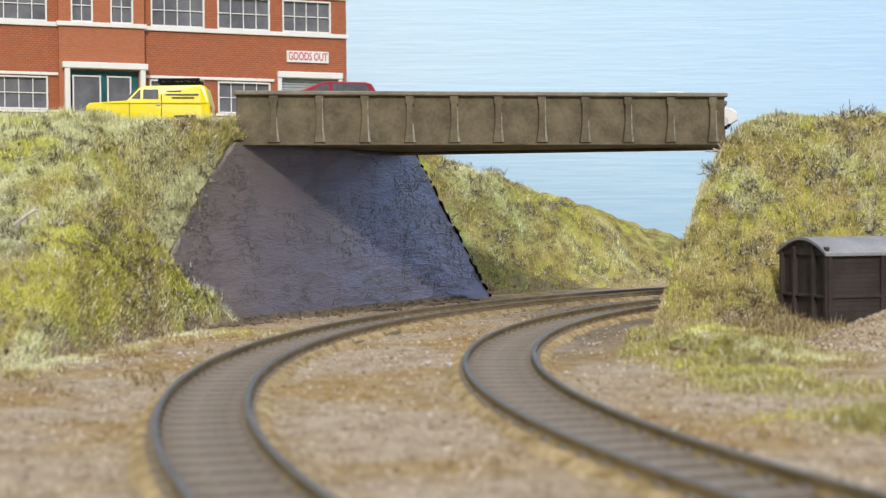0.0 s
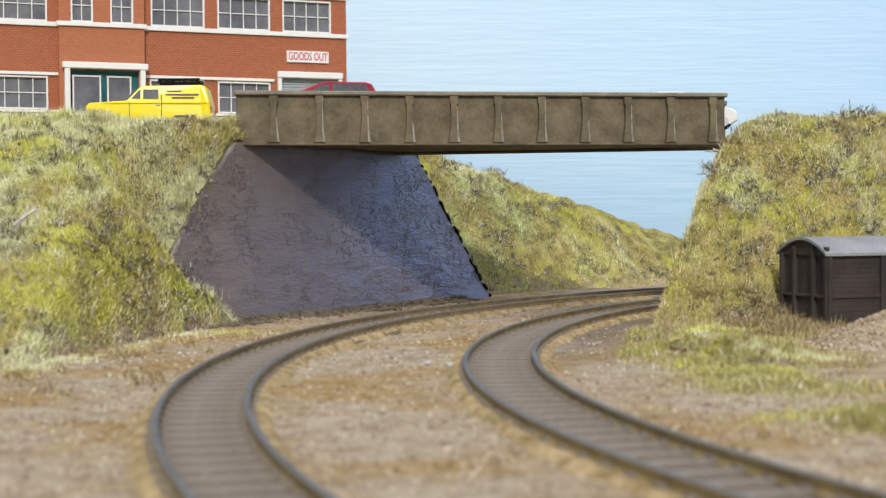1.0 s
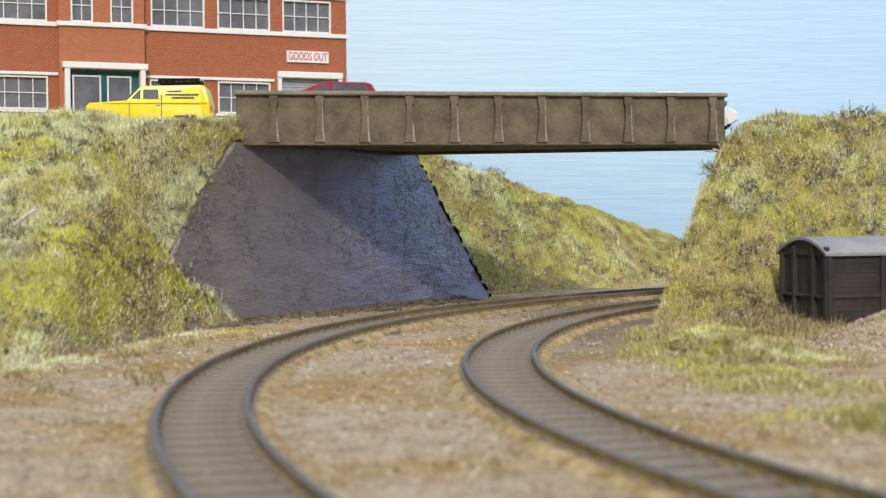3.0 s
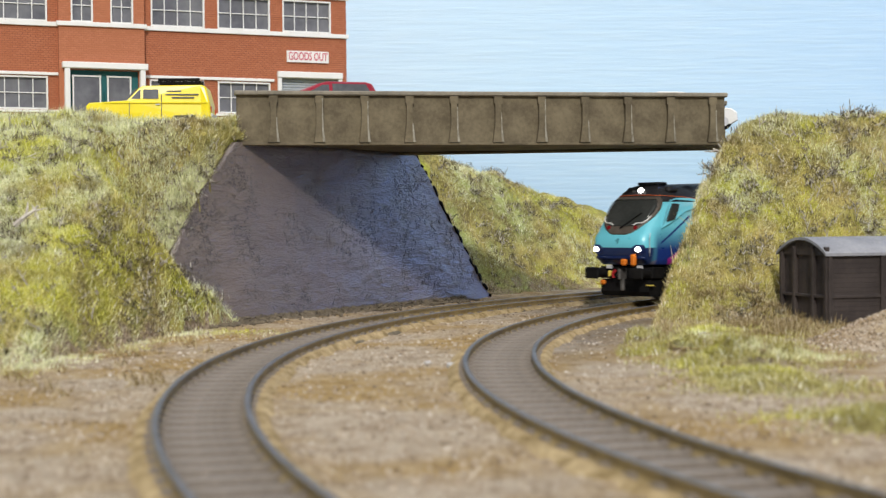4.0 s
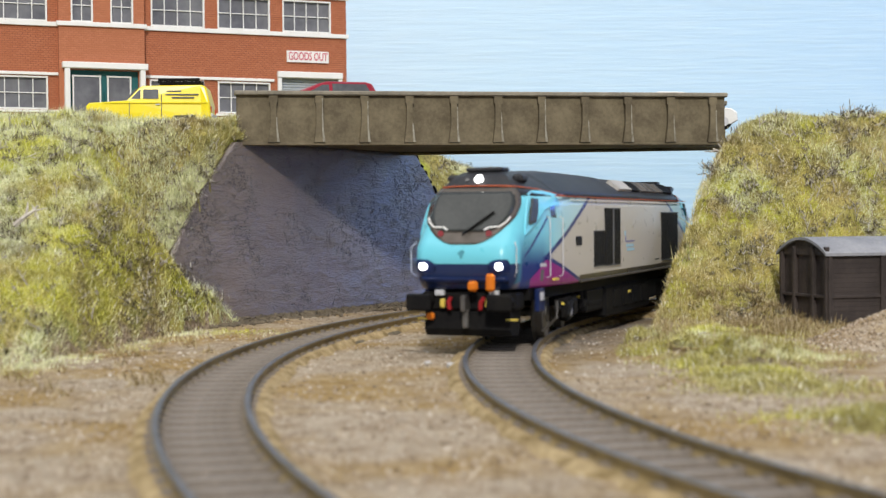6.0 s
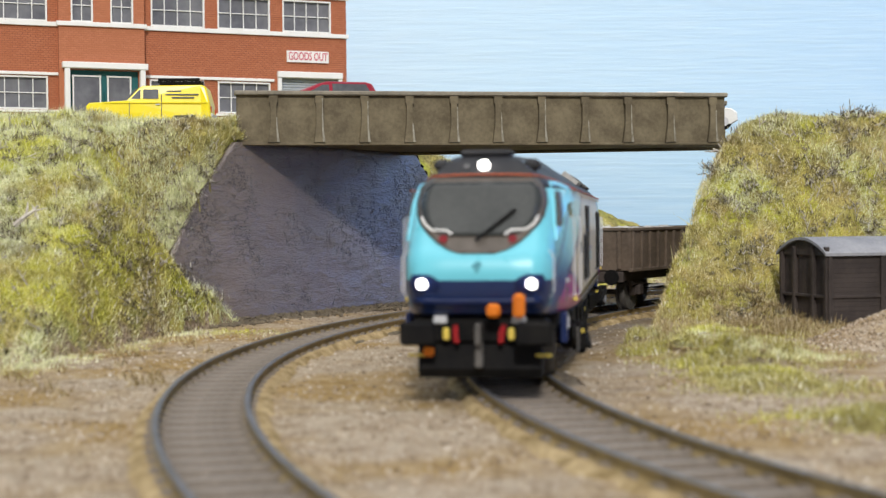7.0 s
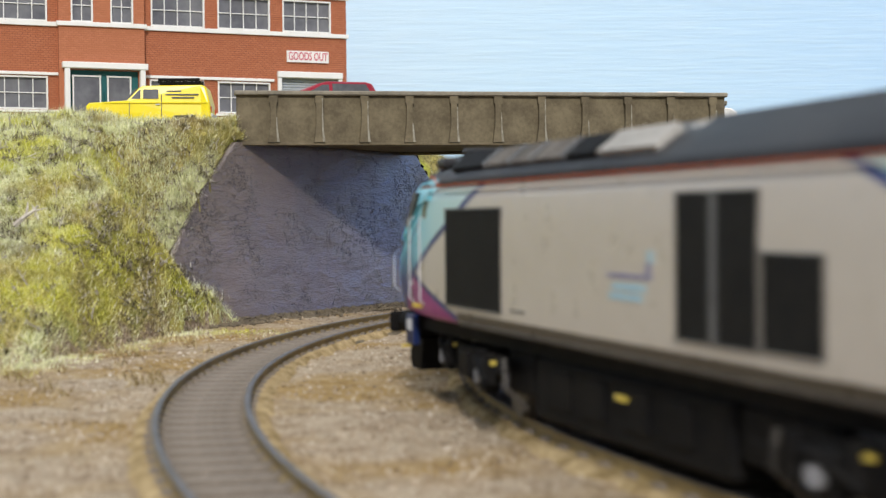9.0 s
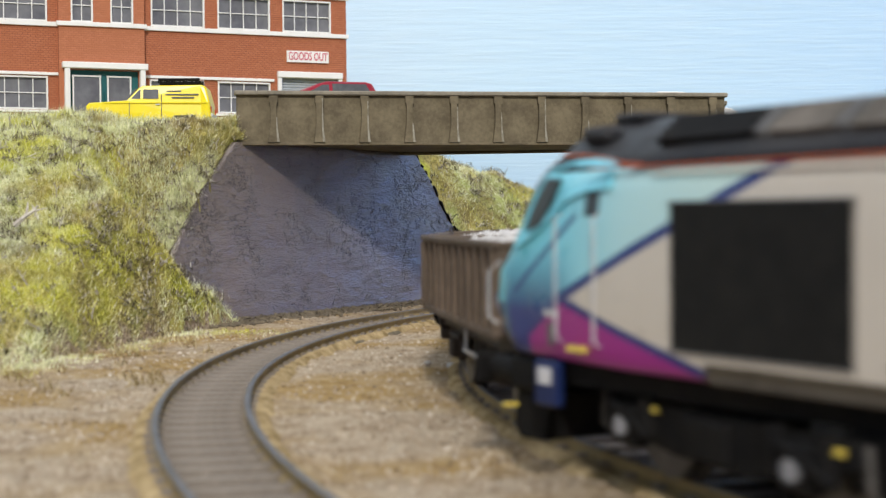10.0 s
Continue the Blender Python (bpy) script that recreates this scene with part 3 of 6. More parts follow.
# ---- bridge ----
def abutment():
    """The plaster wall under the bridge: a trapezium with sloping wings, its face slightly uneven."""
    bm = bmesh.new()
    u0, u1, du = -62.0, 152.0, 2.0
    ax, ay, dx, dy = -74.0, 526.0, 0.517, 0.856

    us = [u0 + i * du for i in range(int((u1 + 26 - u0) / du) + 1)]
    front, back = [], []
    nz = 34
    for u in us:
        colf, colb = [], []
        for k in range(nz + 1):
            z = -6 + (wall_top(u) + 6) * k / nz
            o = 0.9 * hills(u, z, 40, 11) + 0.5 * hills(u * 0.5, z * 1.6, 9, 12) + 0.35 * hills(u * 0.6, z * 2.2, 3.5, 13) + 6.0 * (1 - (z + 6) / 67)
            colf.append(bm.verts.new((ax + dx * u + dy * o, ay + dy * u - dx * o, z)))
            colb.append(bm.verts.new((ax + dx * u - dy * 6, ay + dy * u + dx * 6, z)))
        front.append(colf)
        back.append(colb)
    for a, b in zip(front, front[1:]):
        for k in range(nz):
            if (a[k].co - a[k + 1].co).length > 1e-6 or (b[k].co - b[k + 1].co).length > 1e-6:
                bm.faces.new((a[k], b[k], b[k + 1], a[k + 1]))
    for a, b in zip(back, back[1:]):
        for k in range(nz):
            bm.faces.new((a[k], a[k + 1], b[k + 1], b[k]))
    for a, b, c, d in zip(front, front[1:], back, back[1:]):
        bm.faces.new((a[nz], b[nz], d[nz], c[nz]))
    for f, b in ((front[0], back[0]), (front[-1], back[-1])):
        for k in range(nz):
            bm.faces.new((f[k], f[k + 1], b[k + 1], b[k]))
    bmesh.ops.recalc_face_normals(bm, faces=bm.faces)
    top = empty("abutment", Matrix.Identity(4), "dark grey rough plaster bridge abutment with a satin sheen", "abutment")
    part("wall_face", bm, M["slate"], top, "", True)
    # shade in the gap between wall and bank, built as broken black rods
    rng = random.Random(4)
    bm = bmesh.new()
    prev = None
    for i in range(40):
        u = 119 + i * 1.45
        z, o = wall_top(u) + rng.uniform(-0.9, 0.9), -0.4 + 6.0 * (1 - (wall_top(u) + 6) / 67) + rng.uniform(-0.3, 0.5)
        p = Vector((ax + dx * u + dy * o, ay + dy * u - dx * o, z))
        if prev is not None and rng.random() < 0.8:
            rod(bm, prev, p, rng.uniform(0.35, 1.0), 6)
        prev = p
    part("ragged_edge", bm, M["black"], top, "black rods drawn as the shade in the ragged gap along the wall edge")
    return top


abutment()
BL, BR = Vector((-74, 530, 0)), Vector((107.5, 558, 0))
BLEN = (BR - BL).length
BYAW = math.degrees(math.atan2(BR.y - BL.y, BR.x - BL.x))


def bridge():
    top = empty("girder_bridge", mm(BL.x, BL.y, 0, 0, 0, BYAW), "weathered grey-brown plate girder road bridge on a plaster abutment", "bridge")
    # the far girder stands at an angle to the near one; end points in the bridge's own axes
    turn = Matrix.Rotation(radians(-BYAW), 2)
    fa, fb = (turn @ (Vector(q) - BL.xy) for q in ((-80.0, 630.0), (115.0, 597.0)))
    fdir = (fb - fa).normalized()
    bm = bmesh.new()
    ring = [(3, 3.5), (BLEN - 1, 3.5), (fb.x - 3, fb.y - 2), (fa.x + 3, fa.y - 2)]
    lo = [bm.verts.new((x, y, 61.0)) for x, y in ring]
    hi = [bm.verts.new((x, y, 66.0)) for x, y in ring]
    bm.faces.new(lo[::-1])
    bm.faces.new(hi)
    for i in range(4):
        bm.faces.new((lo[i], lo[(i + 1) % 4], hi[(i + 1) % 4], hi[i]))
    bmesh.ops.recalc_face_normals(bm, faces=bm.faces)
    part("deck", bm, M["girder"], top, "dark underside and road slab")
    far_yaw = math.degrees(math.atan2(fdir.y, fdir.x))
    for a, b, s, yaw in ((Vector((0, 0)), Vector((BLEN, 0)), -1, 0.0), (fa, fb, 1, far_yaw)):
        span, mid = (b - a).length, (a + b) / 2
        out = Matrix.Rotation(radians(yaw), 2) @ Vector((0, 1))
        web, cap = mid + out * 2.0, mid + out * 1.5
        g = part("girder", boxes(((web.x, web.y, 69.5), (span, 3, 18.6), yaw, 0.3)), M["girder"], top)
        part("coping", boxes(((cap.x, cap.y, 78.9), (span + 1.5, 5.5, 1.6), yaw, 0.35)), M["cap"], g, "grey top flange")
        part("lower_flange", boxes(((cap.x, cap.y, 60.4), (span, 5.0, 0.9), yaw, 0.2)), M["girder"], g)
        for i in range(11):
            x = 13.2 + i * (span - 18.5) / 10
            place = mm(a.x, a.y, 0, 0, 0, yaw)
            f = -0.6 if s < 0 else 4.6
            bm = bmesh.new()
            prism(bm, [(x - 1.5, 77.9), (x + 1.5, 77.9), (x + 1.5, 75.4), (x + 1.1, 75.0), (x + 1.1, 68), (x + 2.0, 61.0), (x - 2.0, 61.0), (x - 1.1, 68),
                       (x - 1.1, 75.0), (x - 1.5, 75.4)], f - 1.0, f + 1.0)
            rib = part("rib", bm, M["girder"], g)
            rib.matrix_basis = place
            # highlight along the rib's right edge, painted on as a pale strip
            if s < 0:
                top_z = (70, 77, 76, 68, 74, 72, 77, 69, 75, 71, 73)[i]
                bm = bmesh.new()
                prism(bm, [(x + 1.0, top_z), (x + 1.3, top_z), (x + 1.5, 66), (x + 2.1, 61.2), (x + 1.2, 61.2), (x + 1.0, 66)], f - 1.1, f + 0.6)
                part("lime_streak", bm, M["streak"], rib, "pale painted highlight")
    return top


bridge()
part("road", boxes(((-127, 567.8, 66.9), (444, 74, 3.2), BYAW)), M["asphalt"])
tagged(bpy.data.objects["road"], "grey road leading over the bridge", "road", "", "structure")


# ---- the train ----
A_BOGIE = 66.0
LEVELS = [(14.5, 113, 17.0, 9.2), (15.1, 114, 17.3, 9.6), (17, 115.5, 17.4, 10.0), (21, 117.5, 17.4, 10.3), (25.5, 117.0, 17.4, 10.0), (27, 115.4, 17.4, 9.8),
          (31, 112.3, 17.4, 9.6), (36, 108.4, 17.2, 9.4), (38.7, 106.4, 16.8, 9.2), (40.6, 104.8, 14.8, 8.9), (42.4, 103.2, 12.6, 8.4), (44.0, 101.4, 10.2, 7.4),
          (45.0, 99.2, 8.0, 6.2), (45.6, 96.6, 5.6, 4.6), (45.9, 93.0, 2.8, 2.2)]


def level(z):
    for a, b in zip(LEVELS, LEVELS[1:]):
        if z <= b[0]:
            t = max(0.0, (z - a[0]) / (b[0] - a[0]))
            return (z, *(p + (q - p) * t for p, q in zip(a[1:], b[1:])))
    return (z, *LEVELS[-1][1:])


def cab_corner(uf, w, wf, n=8):
    """From the straight flank round to the flat front: (u, half width) points."""
    w1 = w - 2.9
    q = [(uf - 34, w), (uf - 24, w - 0.8), (uf - 15, w - 1.9)]
    for i in range(n + 1):
        t = i / n * math.pi / 2
        q.append((uf - 9 + 9 * math.sin(t), wf + (w1 - wf) * math.cos(t)))
    return q


def plan(z, uf, w, wf):
    """Outline of the body at height z, one closed loop."""
    ring = [(0.0, w), (40.0, w)] + cab_corner(uf, w, wf) + [(uf, wf * 0.6), (uf, wf * 0.2)]
    half = ring + [(u, -v) for u, v in reversed(ring)]
    rear = [(-u, -v) for u, v in ring[1:]]
    other = [(-u, v) for u, v in reversed(ring[1:])]
    return [(u, v, z) for u, v in half + rear + other]


def skin(z, v):
    """How far forward the cab's surface is at height z and side offset v."""
    _, uf, w, wf = level(z)
    v = abs(v)
    if v <= wf:
        return uf
    pts = cab_corner(uf, w, wf)
    for (u0, a), (u1, b) in zip(pts, pts[1:]):
        if b <= v <= a:
            return u0 + (u1 - u0) * (a - v) / max(1e-6, a - b)
    return pts[0][0]


def flank(z, u):
    """Half width of the body at height z and distance u from the middle."""
    _, uf, w, wf = level(z)
    pts = [(0, w)] + cab_corner(uf, w, wf)
    for (u0, a), (u1, b) in zip(pts, pts[1:]):
        if u <= u1:
            return a + (b - a) * (u - u0) / max(1e-6, u1 - u0)
    return wf


def nose_patch(rows, proud, end, cols=16, thick=0.5):
    """A panel laid on the cab front: rows of (z, left v, right v), with a rim."""
    bm = bmesh.new()
    grid, back = [], []
    for z, v0, v1 in rows:
        g, k = [], []
        for i in range(cols + 1):
            v = v0 + (v1 - v0) * i / cols
            u = skin(z, v) + proud
            out = math.copysign(proud * 1.4 * smooth01((abs(v) - 9) / 4), v)
            g.append(bm.verts.new((end * u, v + out, z + proud * 0.3)))
            k.append(bm.verts.new((end * (u - thick), v * 0.97, z)))
        grid.append(g)
        back.append(k)
    for a, b in zip(grid, grid[1:]):
        for i in range(cols):
            bm.faces.new((a[i], a[i + 1], b[i + 1], b[i]))
    m = len(rows) - 1
    for i in range(cols):
        bm.faces.new((grid[0][i + 1], grid[0][i], back[0][i], back[0][i + 1]))
        bm.faces.new((grid[m][i], grid[m][i + 1], back[m][i + 1], back[m][i]))
    for j in range(m):
        bm.faces.new((grid[j][0], grid[j + 1][0], back[j + 1][0], back[j][0]))
        bm.faces.new((grid[j + 1][cols], grid[j][cols], back[j][cols], back[j + 1][cols]))
    bmesh.ops.recalc_face_normals(bm, faces=bm.faces)
    return bm


def side_patch(pts, proud, end, side, thick=0.4):
    """A panel on the flank from an outline of (u, z)."""
    bm = bmesh.new()
    o = [bm.verts.new((end * u, side * (flank(z, u) + proud), z)) for u, z in pts]
    i = [bm.verts.new((end * u, side * (flank(z, u) - thick), z)) for u, z in pts]
    k = len(pts)
    bm.faces.new(o)
    for a in range(k):
        bm.faces.new((o[a], i[a], i[(a + 1) % k], o[(a + 1) % k]))
    bmesh.ops.recalc_face_normals(bm, faces=bm.faces)
    return bm


def chain(points, r, n=6):
    """A bent round bar through the points, one closed tube."""
    pts = [Vector(p) for p in points]
    rings = []
    for i, p in enumerate(pts):
        d = (pts[min(i + 1, len(pts) - 1)] - pts[max(i - 1, 0)]).normalized()
        side = d.cross(Vector((0.31, 0.27, 0.91))).normalized()
        up = d.cross(side)
        rings.append([p + (side * math.cos(k * math.tau / n) + up * math.sin(k * math.tau / n)) * r for k in range(n)])
    return loft(bmesh.new(), rings)


def nose_chain(pts, r, e, proud=0.45):
    """A thin line laid over the cab front through points of (v, z)."""
    fine = []
    for (v0, z0), (v1, z1) in zip(pts, pts[1:]):
        fine += [(v0 + (v1 - v0) * k / 5, z0 + (z1 - z0) * k / 5) for k in range(5)]
    fine.append(pts[-1])
    return chain([(e * (skin(z, v) + proud), v + math.copysign(proud * 1.2 * smooth01((abs(v) - 9) / 4), v), z) for v, z in fine], r)


def disc(c, direction, r, depth=0.6, n=20):
    c, d = Vector(c), Vector(direction).normalized()
    return rod(bmesh.new(), c - d * depth / 2, c + d * depth / 2, r, n)


def wheelset(parent, x, radius, width=14.4):
    bm = bmesh.new()
    for s in (-1, 1):
        rod(bm, (0, s * width / 2, 0), (0, s * (width / 2 + 2.4), 0), radius, 24)
        rod(bm, (0, s * (width / 2 - 0.7), 0), (0, s * width / 2, 0), radius + 0.8, 24)
        rod(bm, (0, s * (width / 2 + 2.4), 0), (0, s * (width / 2 + 2.7), 0), radius * 0.35, 12)
        for k in range(3):
            a = k * 2.094
            rod(bm, (math.cos(a) * radius * 0.62, s * (width / 2 + 2.3), math.sin(a) * radius * 0.62),
                (math.cos(a) * radius * 0.62, s * (width / 2 + 2.55), math.sin(a) * radius * 0.62), radius * 0.14, 8)
    rod(bm, (0, -width / 2, 0), (0, width / 2, 0), 1.0, 8)
    w = part("wheelset", bm, M["metal"], parent, "steel wheels on an axle")
    w.matrix_basis = mm(x, 0, radius)
    WHEELS.append((w, x, radius))
    return w


WHEELS = []


def bogie(parent, x, yaw, base, radius, mat_frame, half=13.8):
    bm = bmesh.new()
    for s in (-1, 1):
        y = s * half
        prism(bm, [(-base / 2 - 8, 8.2), (-base / 2 - 7, 10.6), (-6, 10.2), (6, 10.2), (base / 2 + 7, 10.6), (base / 2 + 8, 8.2), (base / 2 + 4, 6.4),
                   (8, 4.6), (-8, 4.6), (-base / 2 - 4, 6.4)], y - 0.9, y + 0.9)
        for k in (-1, 1):
            box(bm, (k * base / 2, y + s * 1.2, 7.2), (6.5, 2.4, 5.2), 0, 0.5)
            for q in (-4.6, 4.6):
                rod(bm, (k * base / 2 + q, y + s * 1.3, 6.0), (k * base / 2 + q, y + s * 1.3, 11.0), 1.2, 10)
            rod(bm, (k * base / 2 - 2, y + s * 2.6, 9.6), (k * base / 2 + 7, y + s * 2.6, 6.4), 0.6, 8)
        box(bm, (0, y + s * 0.8, 7.4), (9, 2.2, 4.6), 0, 0.4)
    box(bm, (0, 0, 9.2), (14, half * 2, 2.4))
    b = part("bogie", bm, mat_frame, parent, "black bogie frame")
    b.matrix_basis = mm(x, 0, 0, 0, 0, yaw)
    for k in (-1, 1):
        wheelset(b, k * base / 2, radius)
        for s in (-1, 1):
            part("axle_cap", disc((k * base / 2, s * (half + 2.6), 7.0), (0, 1, 0), 1.25, 0.8), M["hutroof"], b, "grey axle cap")
            part("lifting_mark", boxes(((k * base / 2 + 5.6, s * (half + 1.2), 9.6), (1.6, 0.8, 0.7))), M["paleyellow"], b, "yellow lifting mark")
            part("sand_pipe", chain([(k * (base / 2 + 9), s * half, 10.5), (k * (base / 2 + 9.5), s * half, 6), (k * (base / 2 + 7.5), s * (half - 4), 2.2)], 0.4), M["metal"], b)
    return b


def louvre(parent, u0, u1, z0, z1, side, split=False):
    """A dark side grille: a frame with upright slats."""
    y = side * 17.4
    bm = bmesh.new()
    box(bm, ((u0 + u1) / 2, y, (z0 + z1) / 2), (u1 - u0, 0.5, z1 - z0), 0, 0.08)
    n = int((u1 - u0) / 1.1)
    for i in range(n):
        u = u0 + (i + 0.5) * (u1 - u0) / n
        if split and abs(u - (u0 + u1) / 2) < 0.9:
            continue
        box(bm, (u, y + side * 0.27, (z0 + z1) / 2), (0.5, 0.16, z1 - z0 - 0.8))
    g = part("side_grille", bm, M["grille"], parent, "black air intake grille")
    if split:
        part("divider", boxes((((u0 + u1) / 2, y + side * 0.25, (z0 + z1) / 2), (1.5, 0.4, z1 - z0))), M["graypaint"], g)
    for z in (z0, z1):
        part("grille_edge", boxes((((u0 + u1) / 2, y + side * 0.2, z), (u1 - u0 + 0.5, 0.4, 0.25))), M["graypaint"], g)
    return g


def cab_end(body, roof, e):
    """One cab front; e is 1 for the leading end and -1 for the trailing end."""
    lit = e > 0
    mask_rows = [(26.2, 3.4), (26.8, 5.4), (28.0, 7.6), (29.6, 9.5), (31.6, 11.2), (33.5, 12.1), (36, 12.5), (38.0, 12.2), (39.4, 11.5), (40.8, 10.2)]
    mask = part("front_mask", nose_patch([(z, -h, h) for z, h in mask_rows], 0.25, e), M["mask"], body, "dark grey-brown windscreen surround", True)
    wrows = [(29.4, 6.6), (30.2, 8.2), (31.4, 9.6), (33, 10.6), (35, 11.2), (36.8, 11.3), (38.6, 10.8), (39.8, 9.8)]
    part("windscreen", nose_patch([(z, -h, h) for z, h in wrows], 0.55, e), M["windscreen"], mask, "curved dark glossy windscreen", True)
    # orange line over the screen
    pts = [(38.9, 16.2), (39.6, 14.8), (40.6, 12.6), (41.2, 10.4), (41.4, 6), (41.5, 0)]
    full = [(z, -v) for z, v in pts] + [(z, v) for z, v in reversed(pts[:-1])]
    part("orange_band", nose_chain([(v, z) for z, v in full], 0.21, e, 0.3), M["orangeline"], body, "thin orange line")
    for s in (-1, 1):
        brow = [(10.9, 33.2), (10.3, 31.8), (9.0, 30.7), (6.2, 30.6), (5.0, 29.8)]
        part("light_outline", nose_chain([(s * v, z) for v, z in brow], 0.26, e, 0.6), M["white"], body, "white outline")
        part("tail_lamp", disc((e * (skin(28.9, 6.6) + 0.5), s * 6.6, 28.9), (e, 0, 0.5), 0.85), M["tailred"], body, "red tail lamp")
        part("lamp_surround", nose_patch([(18.9, s * 7.8, s * 12.0), (19.6, s * 7.2, s * 12.4), (20.6, s * 7.0, s * 12.5), (21.6, s * 7.8, s * 12.4), (22.3, s * 9.2, s * 12.0)], 0.25, e, 8),
             M["navy"], body, "dark navy lamp housing")
        part("headlamp", disc((e * (skin(20.6, 10.3) + 0.4), s * 10.3, 20.6), (e, s * 0.15, 0), 1.0, 1.0), M["lamp"] if lit else M["white"], body,
             "lit white headlamp" if lit else "clear headlamp")
        # hood over the cab side window, window, door window, rails
        hood = [(84, 36.4), (84, 39.3), (88, 40.3), (96, 40.3), (101.0, 39.4), (104.5, 36.0), (107.2, 31.6), (108.4, 28.6), (104.0, 30.2), (99, 32.6), (95, 35.0), (90.5, 36.0)]
        part("window_hood", side_patch(hood, 0.55, e, s), M["turq"], body, "turquoise window hood")
        part("cab_window", side_patch([(97.6, 37.9), (100.8, 38.1), (103.4, 34.8), (105.4, 31.2), (101.4, 31.8), (99.4, 34.4)], 0.75, e, s), M["sidescreen"], body, "dark cab side window")
        part("door_window", side_patch([(86.8, 33.0), (86.8, 36.6), (90.2, 36.6), (90.2, 33.0)], 0.12, e, s), M["windscreen"], body, "small dark door window")
        for u in (85.6, 95.0):
            w = flank(24, u) + 0.9
            part("handrail", chain([(e * u, s * (w - 0.9), 33.2), (e * u, s * w, 32.8), (e * u, s * w, 17.4), (e * u, s * (w - 0.9), 17.0)], 0.16), M["palerail"], body, "pale handrail")
        part("grab_rail", chain([(e * (skin(27, 12.5) + 0.4), s * 13.5, 26.8), (e * (skin(25, 13) + 0.9), s * 14.4, 25.4), (e * (skin(20, 13) + 0.9), s * 14.4, 19.0),
                                 (e * (skin(19, 13) + 0.2), s * 13.5, 18.0)], 0.14), M["palerail"], body, "pale grab rail")
        part("door_step", boxes(((e * 90.3, s * 17.3, 16.4), (3.4, 0.9, 0.7))), M["paleyellow"], body, "yellow step edge")
        part("data_panel", side_patch([(97.2, 16.2), (97.2, 19.2), (99.0, 19.2), (99.0, 16.2)], 0.12, e, s), M["graypaint"], body, "grey panel")
        part("number_bar", side_patch([(95.8, 20.0), (95.8, 20.9), (99.6, 20.9), (99.6, 20.0)], 0.12, e, s), M["palerail"], body, "pale bar")
    part("roof_lamp", disc((e * (skin(43.2, 0) + 0.3), 0, 43.2), (e, 0, 0.7), 1.15, 1.0), M["lamp"] if lit else M["white"], roof, "lit white roof lamp" if lit else "clear roof lamp")
    part("marker_lamp", disc((e * (skin(43.2, 3.4) + 0.2), -3.4 * e, 43.0), (e, 0, 0.7), 0.55, 0.8), M["graypaint"], roof)
    part("horn_box", boxes(((e * 95.5, 0, 46.0), (6, 10.5, 1.2), 0, 0.4)), M["roof"], roof)
    for s in (-1, 1):
        part("roof_pod", boxes(((e * 95.5, s * 9.2, 43.6), (6, 3.0, 2.2), 0, 0.7)), M["roof"], roof)
    arm = [(-0.4 + 7.2 * k / 6, 28.4 + 5.9 * k / 6) for k in range(7)]
    part("wiper", chain([(e * (skin(z, v) + 1.0), e * v, z + 0.3) for v, z in arm], 0.3), M["black"], body, "black wiper")
    emblem = nose_patch([(22.6, -0.2, 0.2), (23.4, -0.4, 0.5), (23.9, -1.1, 0.7), (24.3, -0.5, 1.0), (24.8, -0.1, 0.4)], 0.16, e, 4)
    part("emblem", emblem, M["emblem"], body, "small grey emblem")
    part("bumper_lip", nose_patch([(16.0, -11.4, 11.4), (16.8, -11.8, 11.8), (17.6, -11.6, 11.6)], 0.5, e), M["navy"], body, "navy lower lip", True)


